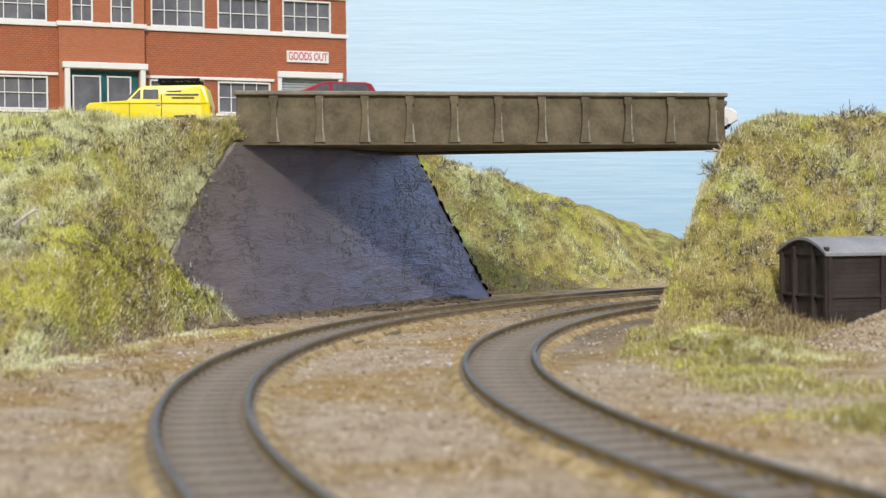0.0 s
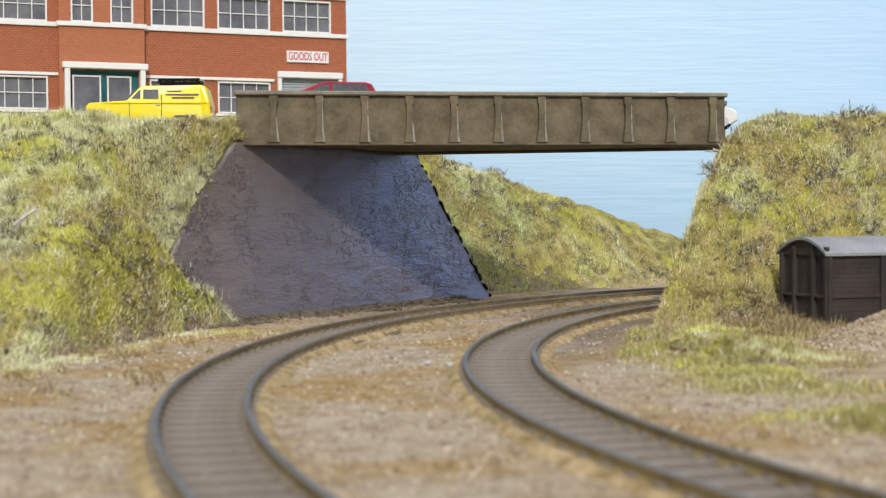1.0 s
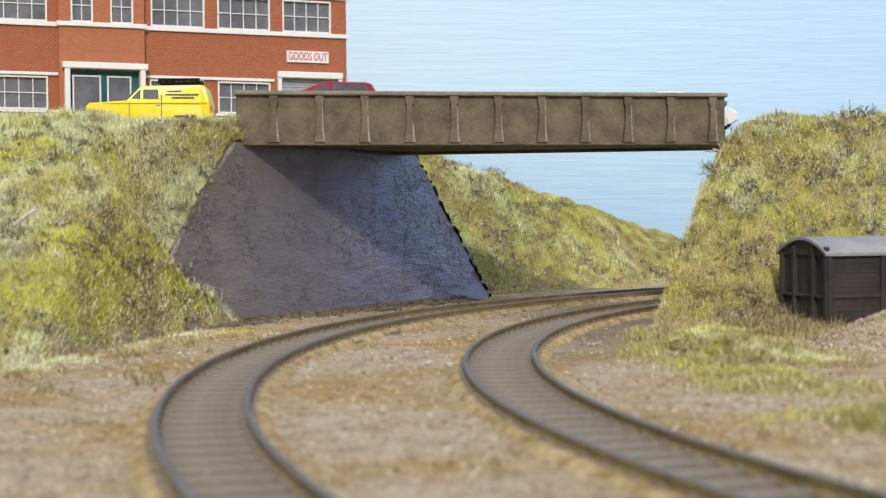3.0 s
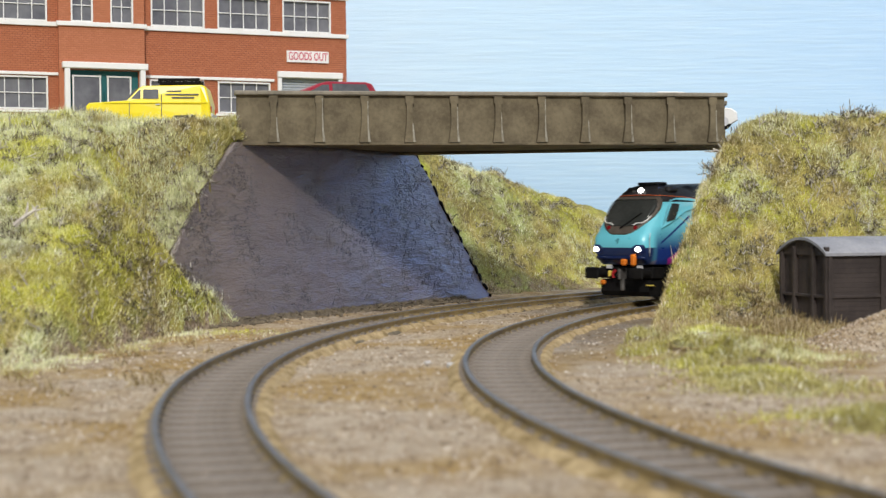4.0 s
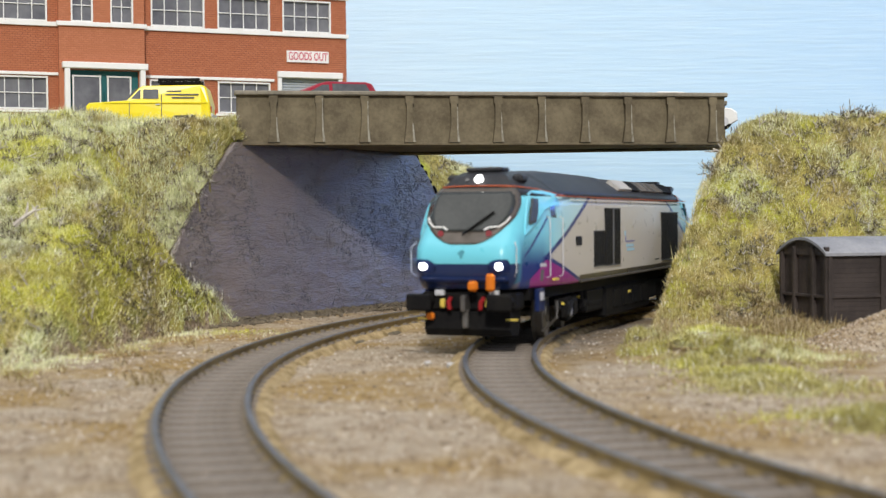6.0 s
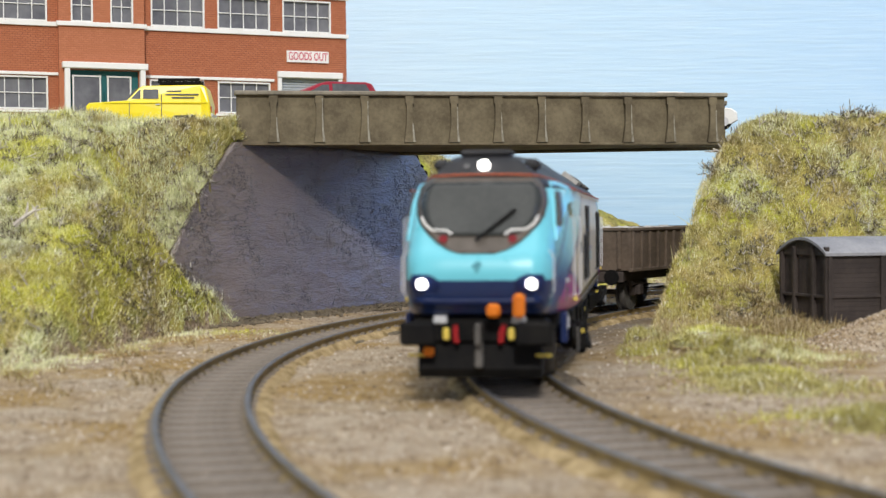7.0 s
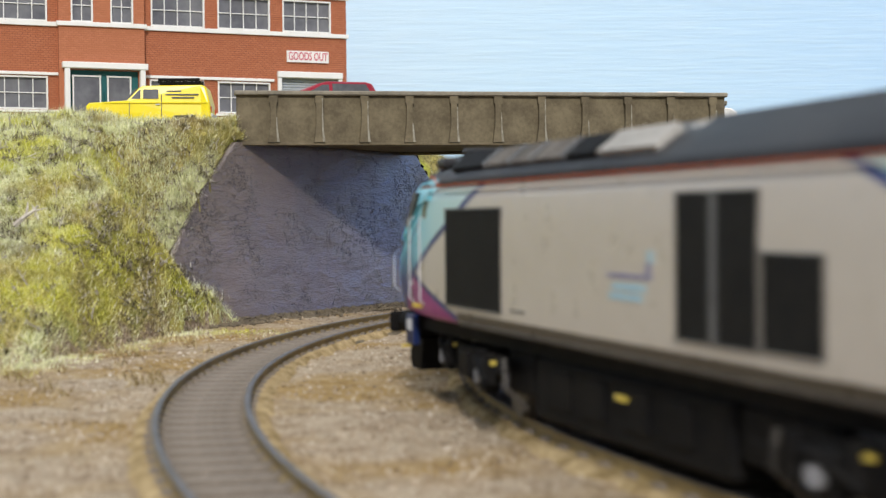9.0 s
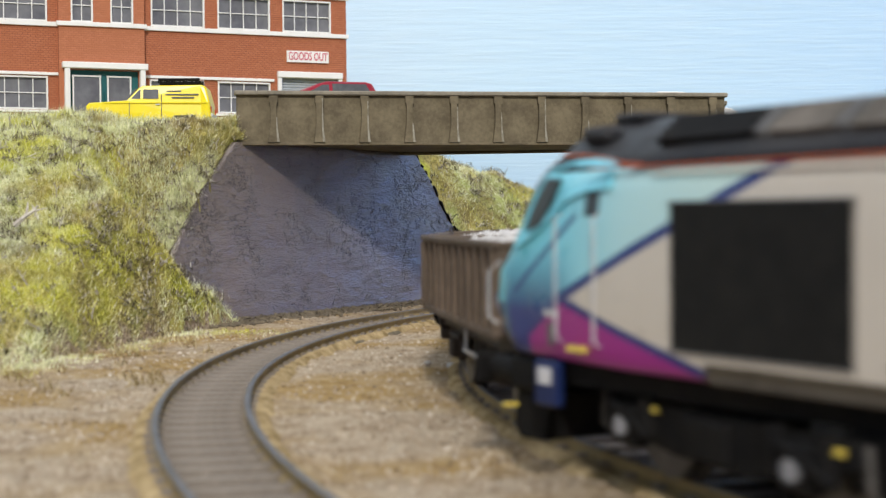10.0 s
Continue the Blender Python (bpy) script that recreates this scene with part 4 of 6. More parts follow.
def coupler_end(top, e):
    """Buffer beam, buffers, cables and plough under one cab."""
    bm = bmesh.new()
    box(bm, (e * 108.5, 0, 11.4), (8, 26.0, 4.6), 0, 0.5)
    beam = part("buffer_beam", bm, M["black"], top, "black buffer beam")
    bm = bmesh.new()
    prism(bm, [(e * 104, 8.8), (e * 112.4, 8.8), (e * 113.2, 4.2), (e * 111.8, 2.4), (e * 106, 2.4)], -11.8, 11.8)
    part("plough", bm, M["black"], beam, "black deep front skirt")
    for s in (-1, 1):
        bm = rod(bmesh.new(), (e * 112, s * 10.9, 11.4), (e * 119, s * 10.9, 11.4), 1.9, 12)
        box(bm, (e * 119.6, s * 10.9, 11.4), (1.2, 6.8, 4.4), 0, 0.5)
        part("buffer", bm, M["black"], beam, "black oblong buffer")
        part("lamp_bracket", boxes(((e * 113, s * 7.5, 13.6), (1.2, 2.6, 1.5), 0, 0.2)), M["palerail"], beam)
        part("brake_pipe", chain([(e * 113, s * 4.6, 12.2), (e * 115, s * 4.4, 11.2), (e * 114.6, s * 4.2, 9.4)], 0.6), M["pipered"], beam, "dull red brake pipe")
        part("pipe_tap", boxes(((e * 114.4, s * 6.2, 11.0), (1.4, 1.2, 2.4), 0, 0.3)), M["paleyellow"], beam, "yellow pipe tap")
        part("step_edge", boxes(((e * 112.8, s * 12.2, 6.8), (1.2, 3.0, 0.5))), M["paleyellow"], beam, "yellow step edge")
        part("cab_step", boxes(((e * 99.2, s * 15.4, 11.2), (5.2, 1.4, 6.0), 0, 0.3)), M["navy"], beam, "navy cab step panel")
        part("step_label", boxes(((e * 99.2, s * 16.2, 12.2), (2.8, 0.2, 2.2))), M["palerail"], beam, "pale panel")
    # orange cable plugs hang to one side of the middle
    part("cable_plug", boxes(((e * 117.2, e * 3.1, 15.6), (2.0, 2.7, 2.6), 0, 0.6)), M["orange"], beam, "orange cable plug")
    part("cable_plug", boxes(((e * 117.4, e * 7.9, 16.5), (2.0, 2.3, 4.6), 0, 0.6)), M["orange"], beam, "orange cable plug")
    part("cable_plug", boxes(((e * 114.5, e * -9.6, 7.6), (1.6, 2.2, 1.9), 0, 0.5)), M["orange"], beam, "orange cable plug")
    bm = boxes(((e * 114.5, 0, 11.0), (4.5, 1.3, 4.2), 0, 0.3))
    box(bm, (e * 114.2, 0, 7.0), (1.4, 1.6, 5.0), 0, 0.3)
    part("coupling", bm, M["metal"], beam, "steel coupling hook")


def loco():
    top = empty("diesel_locomotive", Matrix.Identity(4), "model diesel locomotive in cream, turquoise, navy and magenta", "locomotive")
    body = part("body", loft(bmesh.new(), [plan(*l) for l in LEVELS[:9]]), M["livery"], top, "", True)
    roof = part("roof", loft(bmesh.new(), [plan(*l) for l in [level(38.75)] + LEVELS[9:]]), M["roof"], top, "sooty dark grey roof", True)
    # raised forward roof that slopes down to a low hatch deck behind
    def hump(u, w, h):
        return [(u, -w - 3.0, 40.6), (u, -w, 43.0), (u, -w * 0.66, h - 0.7), (u, -w * 0.3, h), (u, w * 0.3, h), (u, w * 0.66, h - 0.7), (u, w, 43.0), (u, w + 3.0, 40.6)]
    part("raised_roof", loft(bmesh.new(), [hump(*q) for q in ((10, 11.6, 46.3), (40, 11.8, 46.5), (66, 11.8, 46.5), (82, 11.0, 46.0), (90, 8.4, 45.0))]), M["roof"], roof)
    part("sloping_panel", loft(bmesh.new(), [hump(*q) for q in ((-10, 11.2, 44.4), (-4, 11.3, 45.2), (10.2, 11.6, 46.2))]), M["dust"], roof, "pale dusty sloping roof panel")
    part("hatch_deck", loft(bmesh.new(), [hump(*q) for q in ((-92, 9.0, 44.0), (-84, 10.8, 44.4), (-9.8, 11.2, 44.4))]), M["roof"], roof)
    def slope_panel(u0, u1, s, lift=0.25):
        # a shallow panel lying on the sloping roof side
        q = [(14.0, 41.6), (10.4, 44.6)]
        bm = bmesh.new()
        loft(bm, [[(u, s * (q[0][0] + lift), q[0][1] + lift), (u, s * (q[1][0] + lift), q[1][1] + lift), (u, s * (q[1][0] - 1), q[1][1] - 1), (u, s * (q[0][0] - 1), q[0][1] - 1)] for u in (u0, u1)])
        return bm
    for s in (-1, 1):
        for u0, u1 in ((-78, -62), (-24, -14)):
            part("roof_hatch", slope_panel(u0, u1, s, 0.4), M["black"], roof, "black roof hatch")
        for u0, u1 in ((-59, -50), (-47, -40), (-37, -27)):
            part("roof_hatch", slope_panel(u0, u1, s, 0.35), M["hatch"], roof, "grey roof hatch")
        for u0, u1 in ((-61, -60), (-49, -48), (-39, -38), (-26, -25)):
            part("hatch_rim", slope_panel(u0, u1, s, 0.5), M["graypaint"], roof, "grey hatch rim")
        part("dusty_panel", slope_panel(-12, 6, s, 0.5), M["dust"], roof, "pale dusty sloping panel")
        part("cantrail_line", boxes(((0, s * 16.85, 38.8), (176, 0.6, 0.24))), M["orangeline"], body, "thin orange line")
        part("rain_strip", boxes(((0, s * 17.35, 37.9), (150, 0.35, 0.25))), M["creamtrim"], body)
        louvre(body, -71.5, -43.5, 17.6, 34.5, s)
        louvre(body, 18, 37, 18.2, 35.7, s, True)
        louvre(body, 38, 50, 18.4, 28.9, s)
        part("small_vent", boxes(((67, s * 17.4, 26.3), (6.0, 0.5, 2.6), 0, 0.1)), M["grille"], body, "small dark vent")
        # the operator's badge as plain shapes
        part("badge", boxes(((4.5, s * 17.42, 25.2), (13, 0.15, 0.55)), ((10.2, s * 17.42, 26.2), (1.2, 0.15, 1.6))), M["badge2"], body, "violet badge bar")
        part("badge", boxes(((3.4, s * 17.42, 22.5), (10, 0.15, 0.9)), ((4.4, s * 17.42, 23.8), (10, 0.15, 0.9)), ((10.8, s * 17.42, 27.8), (1.4, 0.15, 1.6))), M["badge"], body, "pale blue badge bars")
        part("legend", boxes(((-36, s * 17.45, 18.3), (6, 0.15, 0.35))), M["graypaint"], body)
        part("flank_skirt", boxes(((0, s * 17.2, 14.7), (130, 0.9, 0.8), 0, 0.2)), M["skirt"], body)
    cab_end(body, roof, 1)
    cab_end(body, roof, -1)
    bm = boxes(((0, 0, 12.9), (208, 28, 3.2)))
    box(bm, (-4, 0, 6.7), (62, 30, 9.8), 0, 0.8)
    box(bm, (38, 0, 8.0), (20, 29, 7.0), 0, 0.6)
    box(bm, (-42, 0, 8.0), (12, 29, 7.0), 0, 0.6)
    for s in (-1, 1):
        for u in (-24, -12, 2, 14):
            box(bm, (u, s * 15.1, 7.2), (7.5, 0.8, 5.6), 0, 0.2)
    fr = part("underframe", bm, M["black"], top, "black fuel tank and underframe")
    for s in (-1, 1):
        part("warning_plate", boxes(((-2, s * 15.6, 8.6), (3.5, 0.3, 0.8))), M["paleyellow"], fr, "small yellow plate")
        part("air_tank", rod(bmesh.new(), (30, s * 12.5, 7.0), (46, s * 12.5, 7.0), 2.2, 14), M["black"], fr)
    yaw = math.degrees(math.asin(A_BOGIE / R_IN))
    bogie(top, A_BOGIE, yaw, 36, 7.0, M["black"])
    bogie(top, -A_BOGIE, -yaw, 36, 7.0, M["black"])
    coupler_end(top, 1)
    coupler_end(top, -1)
    return top


M["turq"] = mat("turquoise_paint", worn((0.16, 0.56, 0.70), (0.19, 0.60, 0.72), 0.2, 1, 0.01), 0.3, spec=0.5)
M["dust"] = mat("dusty_grey_panel", worn((0.30, 0.29, 0.27), (0.48, 0.46, 0.43), 0.12, 0.9, 0.1), 0.8)
M["badge"] = mat("pale_badge_blue", worn((0.34, 0.56, 0.68), (0.40, 0.60, 0.70), 0.3, 1, 0.01), 0.4)
M["badge2"] = mat("violet_badge", worn((0.20, 0.20, 0.36), (0.26, 0.25, 0.40), 0.3, 1, 0.01), 0.4)
M["tailred"] = mat("dark_red_lens", worn((0.16, 0.008, 0.012), (0.22, 0.012, 0.016), 0.3, 1, 0.01), 0.2, spec=0.6)
M["emblem"] = mat("dull_blue_grey", worn((0.07, 0.28, 0.34), (0.09, 0.32, 0.39), 0.3, 1, 0.01), 0.4)
M["hatch"] = mat("dusty_brown_hatch", worn((0.05, 0.045, 0.04), (0.17, 0.15, 0.13), 0.15, 0.9, 0.1), 0.8)
M["mask"] = mat("dark_gloss_surround", worn((0.075, 0.062, 0.05), (0.12, 0.10, 0.083), 0.2, 1, 0.01), 0.4, spec=0.4)
M["sidescreen"] = mat("tinted_side_pane", worn((0.03, 0.033, 0.031), (0.05, 0.053, 0.05), 0.1, 1, 0.01), 0.4, spec=0.4)
M["windscreen"] = mat("tinted_screen", worn((0.03, 0.033, 0.031), (0.05, 0.053, 0.05), 0.1, 1, 0.01), 0.08, spec=0.4)
M["graypaint"] = mat("mid_grey_paint", worn((0.10, 0.10, 0.105), (0.15, 0.15, 0.15), 0.2, 1, 0.02), 0.5)
M["palerail"] = mat("pale_grey_paint", worn((0.50, 0.50, 0.52), (0.60, 0.60, 0.62), 0.3, 1, 0.02), 0.45)
M["paleyellow"] = mat("pale_yellow_paint", worn((0.72, 0.55, 0.08), (0.65, 0.50, 0.12), 0.3, 1, 0.02), 0.5)
M["creamtrim"] = mat("cream_trim", worn((0.66, 0.61, 0.54), (0.72, 0.67, 0.60), 0.3, 1, 0.02), 0.4)
M["skirt"] = mat("dusty_skirt", worn((0.05, 0.042, 0.033), (0.09, 0.077, 0.06), 0.2, 1, 0.05), 0.7)
LOCO = loco()

W_HALF, W_BASE = 42.0, 25.0


def wagon():
    """A rusty-brown open box wagon with ribbed sides, stone load and two axles."""
    top = empty("open_wagon", Matrix.Identity(4), "weathered brown open box wagon loaded with pale stone", "wagon", "wagons behind the locomotive")
    bm = bmesh.new()
    for s in (-1, 1):
        box(bm, (0, s * 15.6, 21.6), (2 * W_HALF - 2, 1.2, 14.2))
        box(bm, (s * (W_HALF - 1.6), 0, 21.6), (1.2, 30.4, 14.2))
    box(bm, (0, 0, 15.0), (2 * W_HALF - 3, 30, 1.4))
    body = part("body", bm, M["wagon"], top, "brown steel box body")
    for s in (-1, 1):
        part("top_rail", boxes(((0, s * 15.9, 28.7), (2 * W_HALF - 1, 2.0, 1.2), 0, 0.25)), M["wagon"], body)
        part("end_rail", boxes(((s * (W_HALF - 1.2), 0, 28.7), (1.9, 29.4, 1.2), 0, 0.25)), M["wagon"], body)
        part("bottom_rail", boxes(((0, s * 16.2, 14.6), (2 * W_HALF - 1, 1.4, 1.3), 0, 0.2)), M["wagon"], body)
        for i in range(11):
            x = -W_HALF + 2.4 + i * (2 * W_HALF - 4.8) / 10
            part("side_rib", boxes(((x, s * 16.5, 21.5), (1.5, 0.9, 13.0), 0, 0.2)), M["wagon"], body)
        for y in (-12, -4, 4, 12):
            part("end_rib", boxes(((s * (W_HALF - 0.7), y, 21.5), (0.9, 1.5, 13.0), 0, 0.2)), M["wagon"], body)
        bm = boxes(((0, s * 11.5, 12.4), (2 * W_HALF, 2.0, 3.2), 0, 0.2))
        part("sole_bar", bm, M["hut"], top)
        for k in (-1, 1):
            bm = bmesh.new()
            prism(bm, [(k * W_BASE - 6, 11), (k * W_BASE + 6, 11), (k * W_BASE + 2.6, 5.2), (k * W_BASE - 2.6, 5.2)], s * 11.2 - 0.8, s * 11.2 + 0.8)
            box(bm, (k * W_BASE, s * 12.6, 7.2), (4.2, 2.2, 3.8), 0, 0.5)
            rod(bm, (k * W_BASE - 5.4, s * 12.4, 9.6), (k * W_BASE + 5.4, s * 12.4, 9.6), 0.7, 8)
            part("axle_guard", bm, M["hut"], top)
            bm = rod(bmesh.new(), (k * (W_HALF - 1), s * 11.2, 12.2), (k * (W_HALF + 4), s * 11.2, 12.2), 1.1, 10)
            rod(bm, (k * (W_HALF + 4), s * 11.2, 12.2), (k * (W_HALF + 4.8), s * 11.2, 12.2), 2.7, 16)
            part("buffer", bm, M["black"], top, "round black buffer")
        part("brake_lever", boxes(((4, s * 13.4, 8.2), (26, 0.5, 0.7)), ((-8, s * 13.2, 10), (0.6, 0.6, 4))), M["palerail"], top, "pale brake lever")
    for k in (-1, 1):
        wheelset(top, k * W_BASE, 6.2)
        part("head_stock", boxes(((k * (W_HALF - 0.8), 0, 12.2), (1.8, 27, 3.6), 0, 0.2)), M["hut"], top)
    rng = random.Random(3)
    bm = bmesh.new()
    for i in range(420):
        x, y = rng.uniform(-W_HALF + 4, W_HALF - 4), rng.uniform(-14, 14)
        z = 26.6 + 2.6 * (1 - (y / 15) ** 2) * (0.6 + 0.4 * hills(x, y, 9, 3))
        r = rng.uniform(0.7, 1.5)
        ret = bmesh.ops.create_icosphere(bm, subdivisions=1, radius=r, matrix=Matrix.Translation((x, y, z)) @ Euler((rng.random() * 3, rng.random() * 3, 0)).to_matrix().to_4x4())
        for v in ret["verts"]:
            v.co += Vector((rng.uniform(-1, 1), rng.uniform(-1, 1), rng.uniform(-1, 1))) * r * 0.25
    box(bm, (0, 0, 26.2), (2 * W_HALF - 5, 29, 1.0))
    ld = part("stone_load", bm, M["load"], top, "pale crushed stone")
    tagged(ld, "", "", "", "stuff")
    return top


WAGONS = [wagon(), wagon(), wagon()]


def train_pose(s, half):
    """A vehicle whose two pivots, half apart from its middle, stand on the inner track."""
    al = math.asin(half / R_IN)
    a, b = s / R_IN - al, s / R_IN + al
    p = Vector((CX - R_IN * math.cos(a), CY - R_IN * math.sin(a)))
    q = Vector((CX - R_IN * math.cos(b), CY - R_IN * math.sin(b)))
    m, d = (p + q) / 2, q - p
    return mm(m.x, m.y, 0, 0, 0, math.degrees(math.atan2(d.y, d.x)))


SPEED = 97.8
LEAD = ((5.4, 0.0), (7.0, 2.4), (7.5, 1.6), (8.0, 3.0), (8.5, 4.0), (9.0, 3.7), (9.5, 2.0), (10.0, 0.0))


def arc_at(t):
    """Where the middle of the locomotive is along the inner track, with its small changes of speed."""
    return -306 + SPEED * (t - 4.5) + lerp_table(t, LEAD)


# ---- the factory ----
FX, FY, FZ = -56.0, 868.0, 79.0
F_YAW = math.degrees(math.atan2(-0.394, -0.919)) + 180     # facade runs to the left from its corner


def factory_window(parent, t0, t1, z0, z1, cols, rows=2, y=0.0):
    """A white metal-framed window set into the wall; t runs leftwards from the corner."""
    w = part("window", boxes(((-(t0 + t1) / 2, y + 1.6, (z0 + z1) / 2), (t1 - t0 - 0.4, 0.5, z1 - z0 - 0.4))), M["glass"], parent, "dark glazed window with white bars")
    bm = bmesh.new()
    for x in (t0, t1):
        box(bm, (-x, y + 0.3, (z0 + z1) / 2), (0.85, 1.6, z1 - z0))
    for z in (z0, z1):
        box(bm, (-(t0 + t1) / 2, y + 0.3, z), (t1 - t0 + 0.85, 1.6, 0.85))
    part("window_frame", bm, M["white"], w)
    for i in range(1, cols):
        part("glazing_bar", boxes(((-(t0 + (t1 - t0) * i / cols), y + 0.9, (z0 + z1) / 2), (0.45, 0.7, z1 - z0 - 1))), M["white"], w)
    for j in range(1, rows):
        part("glazing_bar", boxes(((-(t0 + t1) / 2, y + 0.85, z0 + (z1 - z0) * j / rows), (t1 - t0 - 1, 0.6, 0.45))), M["white"], w)
    return w


def wall_with_openings(x0, x1, z0, z1, holes, y0, y1):
    """A wall slab with rectangular openings through it; holes are (x0, x1, z0, z1)."""
    xs = sorted({x0, x1, *(h[0] for h in holes), *(h[1] for h in holes)})
    zs = sorted({z0, z1, *(h[2] for h in holes), *(h[3] for h in holes)})
    bm = bmesh.new()
    for a, b in zip(xs, xs[1:]):
        for c, d in zip(zs, zs[1:]):
            mx, mz = (a + b) / 2, (c + d) / 2
            if any(h[0] < mx < h[1] and h[2] < mz < h[3] for h in holes):
                continue
            box(bm, (mx, (y0 + y1) / 2, mz), (b - a, y1 - y0, d - c))
    bmesh.ops.remove_doubles(bm, verts=bm.verts, dist=0.001)
    return bm


def factory():
    top = empty("factory_building", mm(FX, FY, 0, 0, 0, F_YAW), "red brick factory with white window bands and a goods door", "building")
    up = [(10, 38.6, 4), (47, 77, 4), (85.4, 115, 4), (172.4, 202, 4), (210, 240, 4)]
    low = [(47.1, 77.2, 4), (86, 116, 4), (172.4, 202, 4), (210, 240, 4)]
    slim = [(126.4, 138, 2), (148.4, 159.4, 2)]
    zl0, zl1, zu0, zu1 = 94.6, 111.8, 142.4, 160.2
    holes = [(-b, -a, zu0, zu1) for a, b, _ in up] + [(-b, -a, zl0, zl1) for a, b, _ in low] + [(-40, -5.5, FZ, 116.0)]
    wall = part("wall", wall_with_openings(-119.8, 0, FZ, 196, [h for h in holes if h[1] > -119], 0, 5), M["brick"], top, "red brick front wall")
    left = part("wall", wall_with_openings(-290, -166.4, FZ, 196, [h for h in holes if h[1] < -167], 0, 5), M["brick"], top, "red brick front wall")
    bay_holes = [(-b, -a, zu0, zu1) for a, b, _ in slim] + [(-160.6, -123.2, FZ, 116.2)]
    bay = part("entrance_bay", wall_with_openings(-166.4, -119.8, FZ, 196, bay_holes, -3.5, 1.5), M["render"], top, "plainer orange-brown brick entrance bay")
    part("side_wall", boxes(((-2.5, 40, (FZ + 196) / 2), (5, 70, 196 - FZ))), M["brick"], top)
    part("flat_roof", boxes(((-145, 38, 194), (288, 72, 3))), M["hutroof"], top)
    for a, b, c in up:
        factory_window(wall if b < 119 else left, a, b, zu0, zu1, c)
    for a, b, c in low:
        factory_window(wall if b < 119 else left, a, b, zl0, zl1, c)
    for a, b, c in slim:
        factory_window(bay, a, b, zu0, zu1, c, 2, -3.5)

    def band(x0, x1, z, h, y=0.0, deep=1.6):
        part("white_band", boxes(((-(x0 + x1) / 2, y - deep / 2 + 0.3, z), (x1 - x0, deep, h), 0, 0.15)), M["white"], top, "white painted ledge")
    for z, h in ((140.6, 2.4), (163.0, 2.4)):
        band(-1.2, 119.8, z, h)
        band(166.4, 290, z, h)
        band(118.6, 167.6, z + 0.3, h, -3.5)
    band(44.5, 119.8, 113.6, 1.6)
    band(166.4, 290, 113.6, 1.6)
    band(44.5, 119.8, 93.2, 1.4)
    band(166.4, 290, 93.2, 1.4)
    # goods door
    part("goods_lintel", boxes(((-22.8, -1.0, 117.2), (39.5, 3.2, 3.6), 0, 0.3)), M["white"], top, "white concrete lintel")
    for x in (-41.2, -4.4):
        part("goods_jamb", boxes(((x, -0.6, 97.5), (2.4, 2.4, 37.0), 0, 0.2)), M["white"], top)
    bm = bmesh.new()
    for i in range(24):
        z = FZ + 0.8 + i * 1.55
        rod(bm, (-40, 2.4, z), (-5.5, 2.4, z), 0.85, 6)
    part("roller_shutter", bm, M["shutter"], top, "grey roller shutter")
    # goods out sign
    sign = part("sign", boxes(((-24, -0.5, 127.9), (25.4, 1.0, 6.6))), M["white"], top, "white sign with red capital letters")
    fc = bpy.data.curves.new("lettering", "FONT")
    fc.body, fc.size, fc.align_x, fc.align_y, fc.extrude = "GOODS OUT", 5.6 * K, "CENTER", "CENTER", 0.1 * K
    tmp = new("lettering", fc)
    deps = bpy.context.evaluated_depsgraph_get()
    me = bpy.data.meshes.new_from_object(tmp.evaluated_get(deps))
    bpy.data.objects.remove(tmp)
    me.materials.append(M["letter"])
    wid = max(v.co.x for v in me.vertices) - min(v.co.x for v in me.vertices)
    for v in me.vertices:
        v.co = Vector((v.co.x * 23.6 * K / wid, v.co.y * 1.15, v.co.z))
    txt = new("lettering", me)
    txt.parent = sign
    txt.matrix_basis = mm(-24, -1.15, 127.9, 90, 0, 0)
    tagged(txt, "red capital letters")
    # entrance
    part("porch_lintel", boxes(((-141.8, -5.0, 118.3), (46.5, 4.4, 3.4), 0, 0.3)), M["white"], top, "white porch lintel")
    for x in (-121.4, -162.4):
        part("porch_pillar", boxes(((x, -4.8, 97.8), (2.9, 4.0, 37.6), 0, 0.3)), M["white"], top, "white porch pillar")
    back = part("door_screen", boxes(((-141.8, -1.0, 97.4), (37.2, 0.8, 37.0))), M["teal"], top, "dark teal entrance doors")
    for x0, x1 in ((-159.4, -143.6), (-140.6, -127.0)):
        part("door_pane", boxes((((x0 + x1) / 2, -1.7, 98), (x1 - x0 - 2.0, 0.5, 28))), M["glass"], back)
        bm = bmesh.new()
        for x in (x0 + 0.6, x1 - 0.6):
            box(bm, (x, -2.0, 98), (0.8, 0.9, 30))
        for z in (83.2, 112.8):
            box(bm, ((x0 + x1) / 2, -2.0, z), (x1 - x0, 0.9, 0.8))
        part("door_frame", bm, M["white"], back)
    for x in (-142.8, -141.2):
        part("door_pull", boxes(((x, -2.4, 98), (0.5, 0.6, 14))), M["teal"], back)
    return top


M["render"] = mat("orange_brown_brick", lambda n: brick_face(n, (0.42, 0.15, 0.072), (0.47, 0.175, 0.09), (0.36, 0.125, 0.062)), 0.8)
M["letter"] = mat("red_lettering", worn((0.55, 0.02, 0.08), (0.48, 0.02, 0.07), 0.3, 1, 0.01), 0.5)
factory()


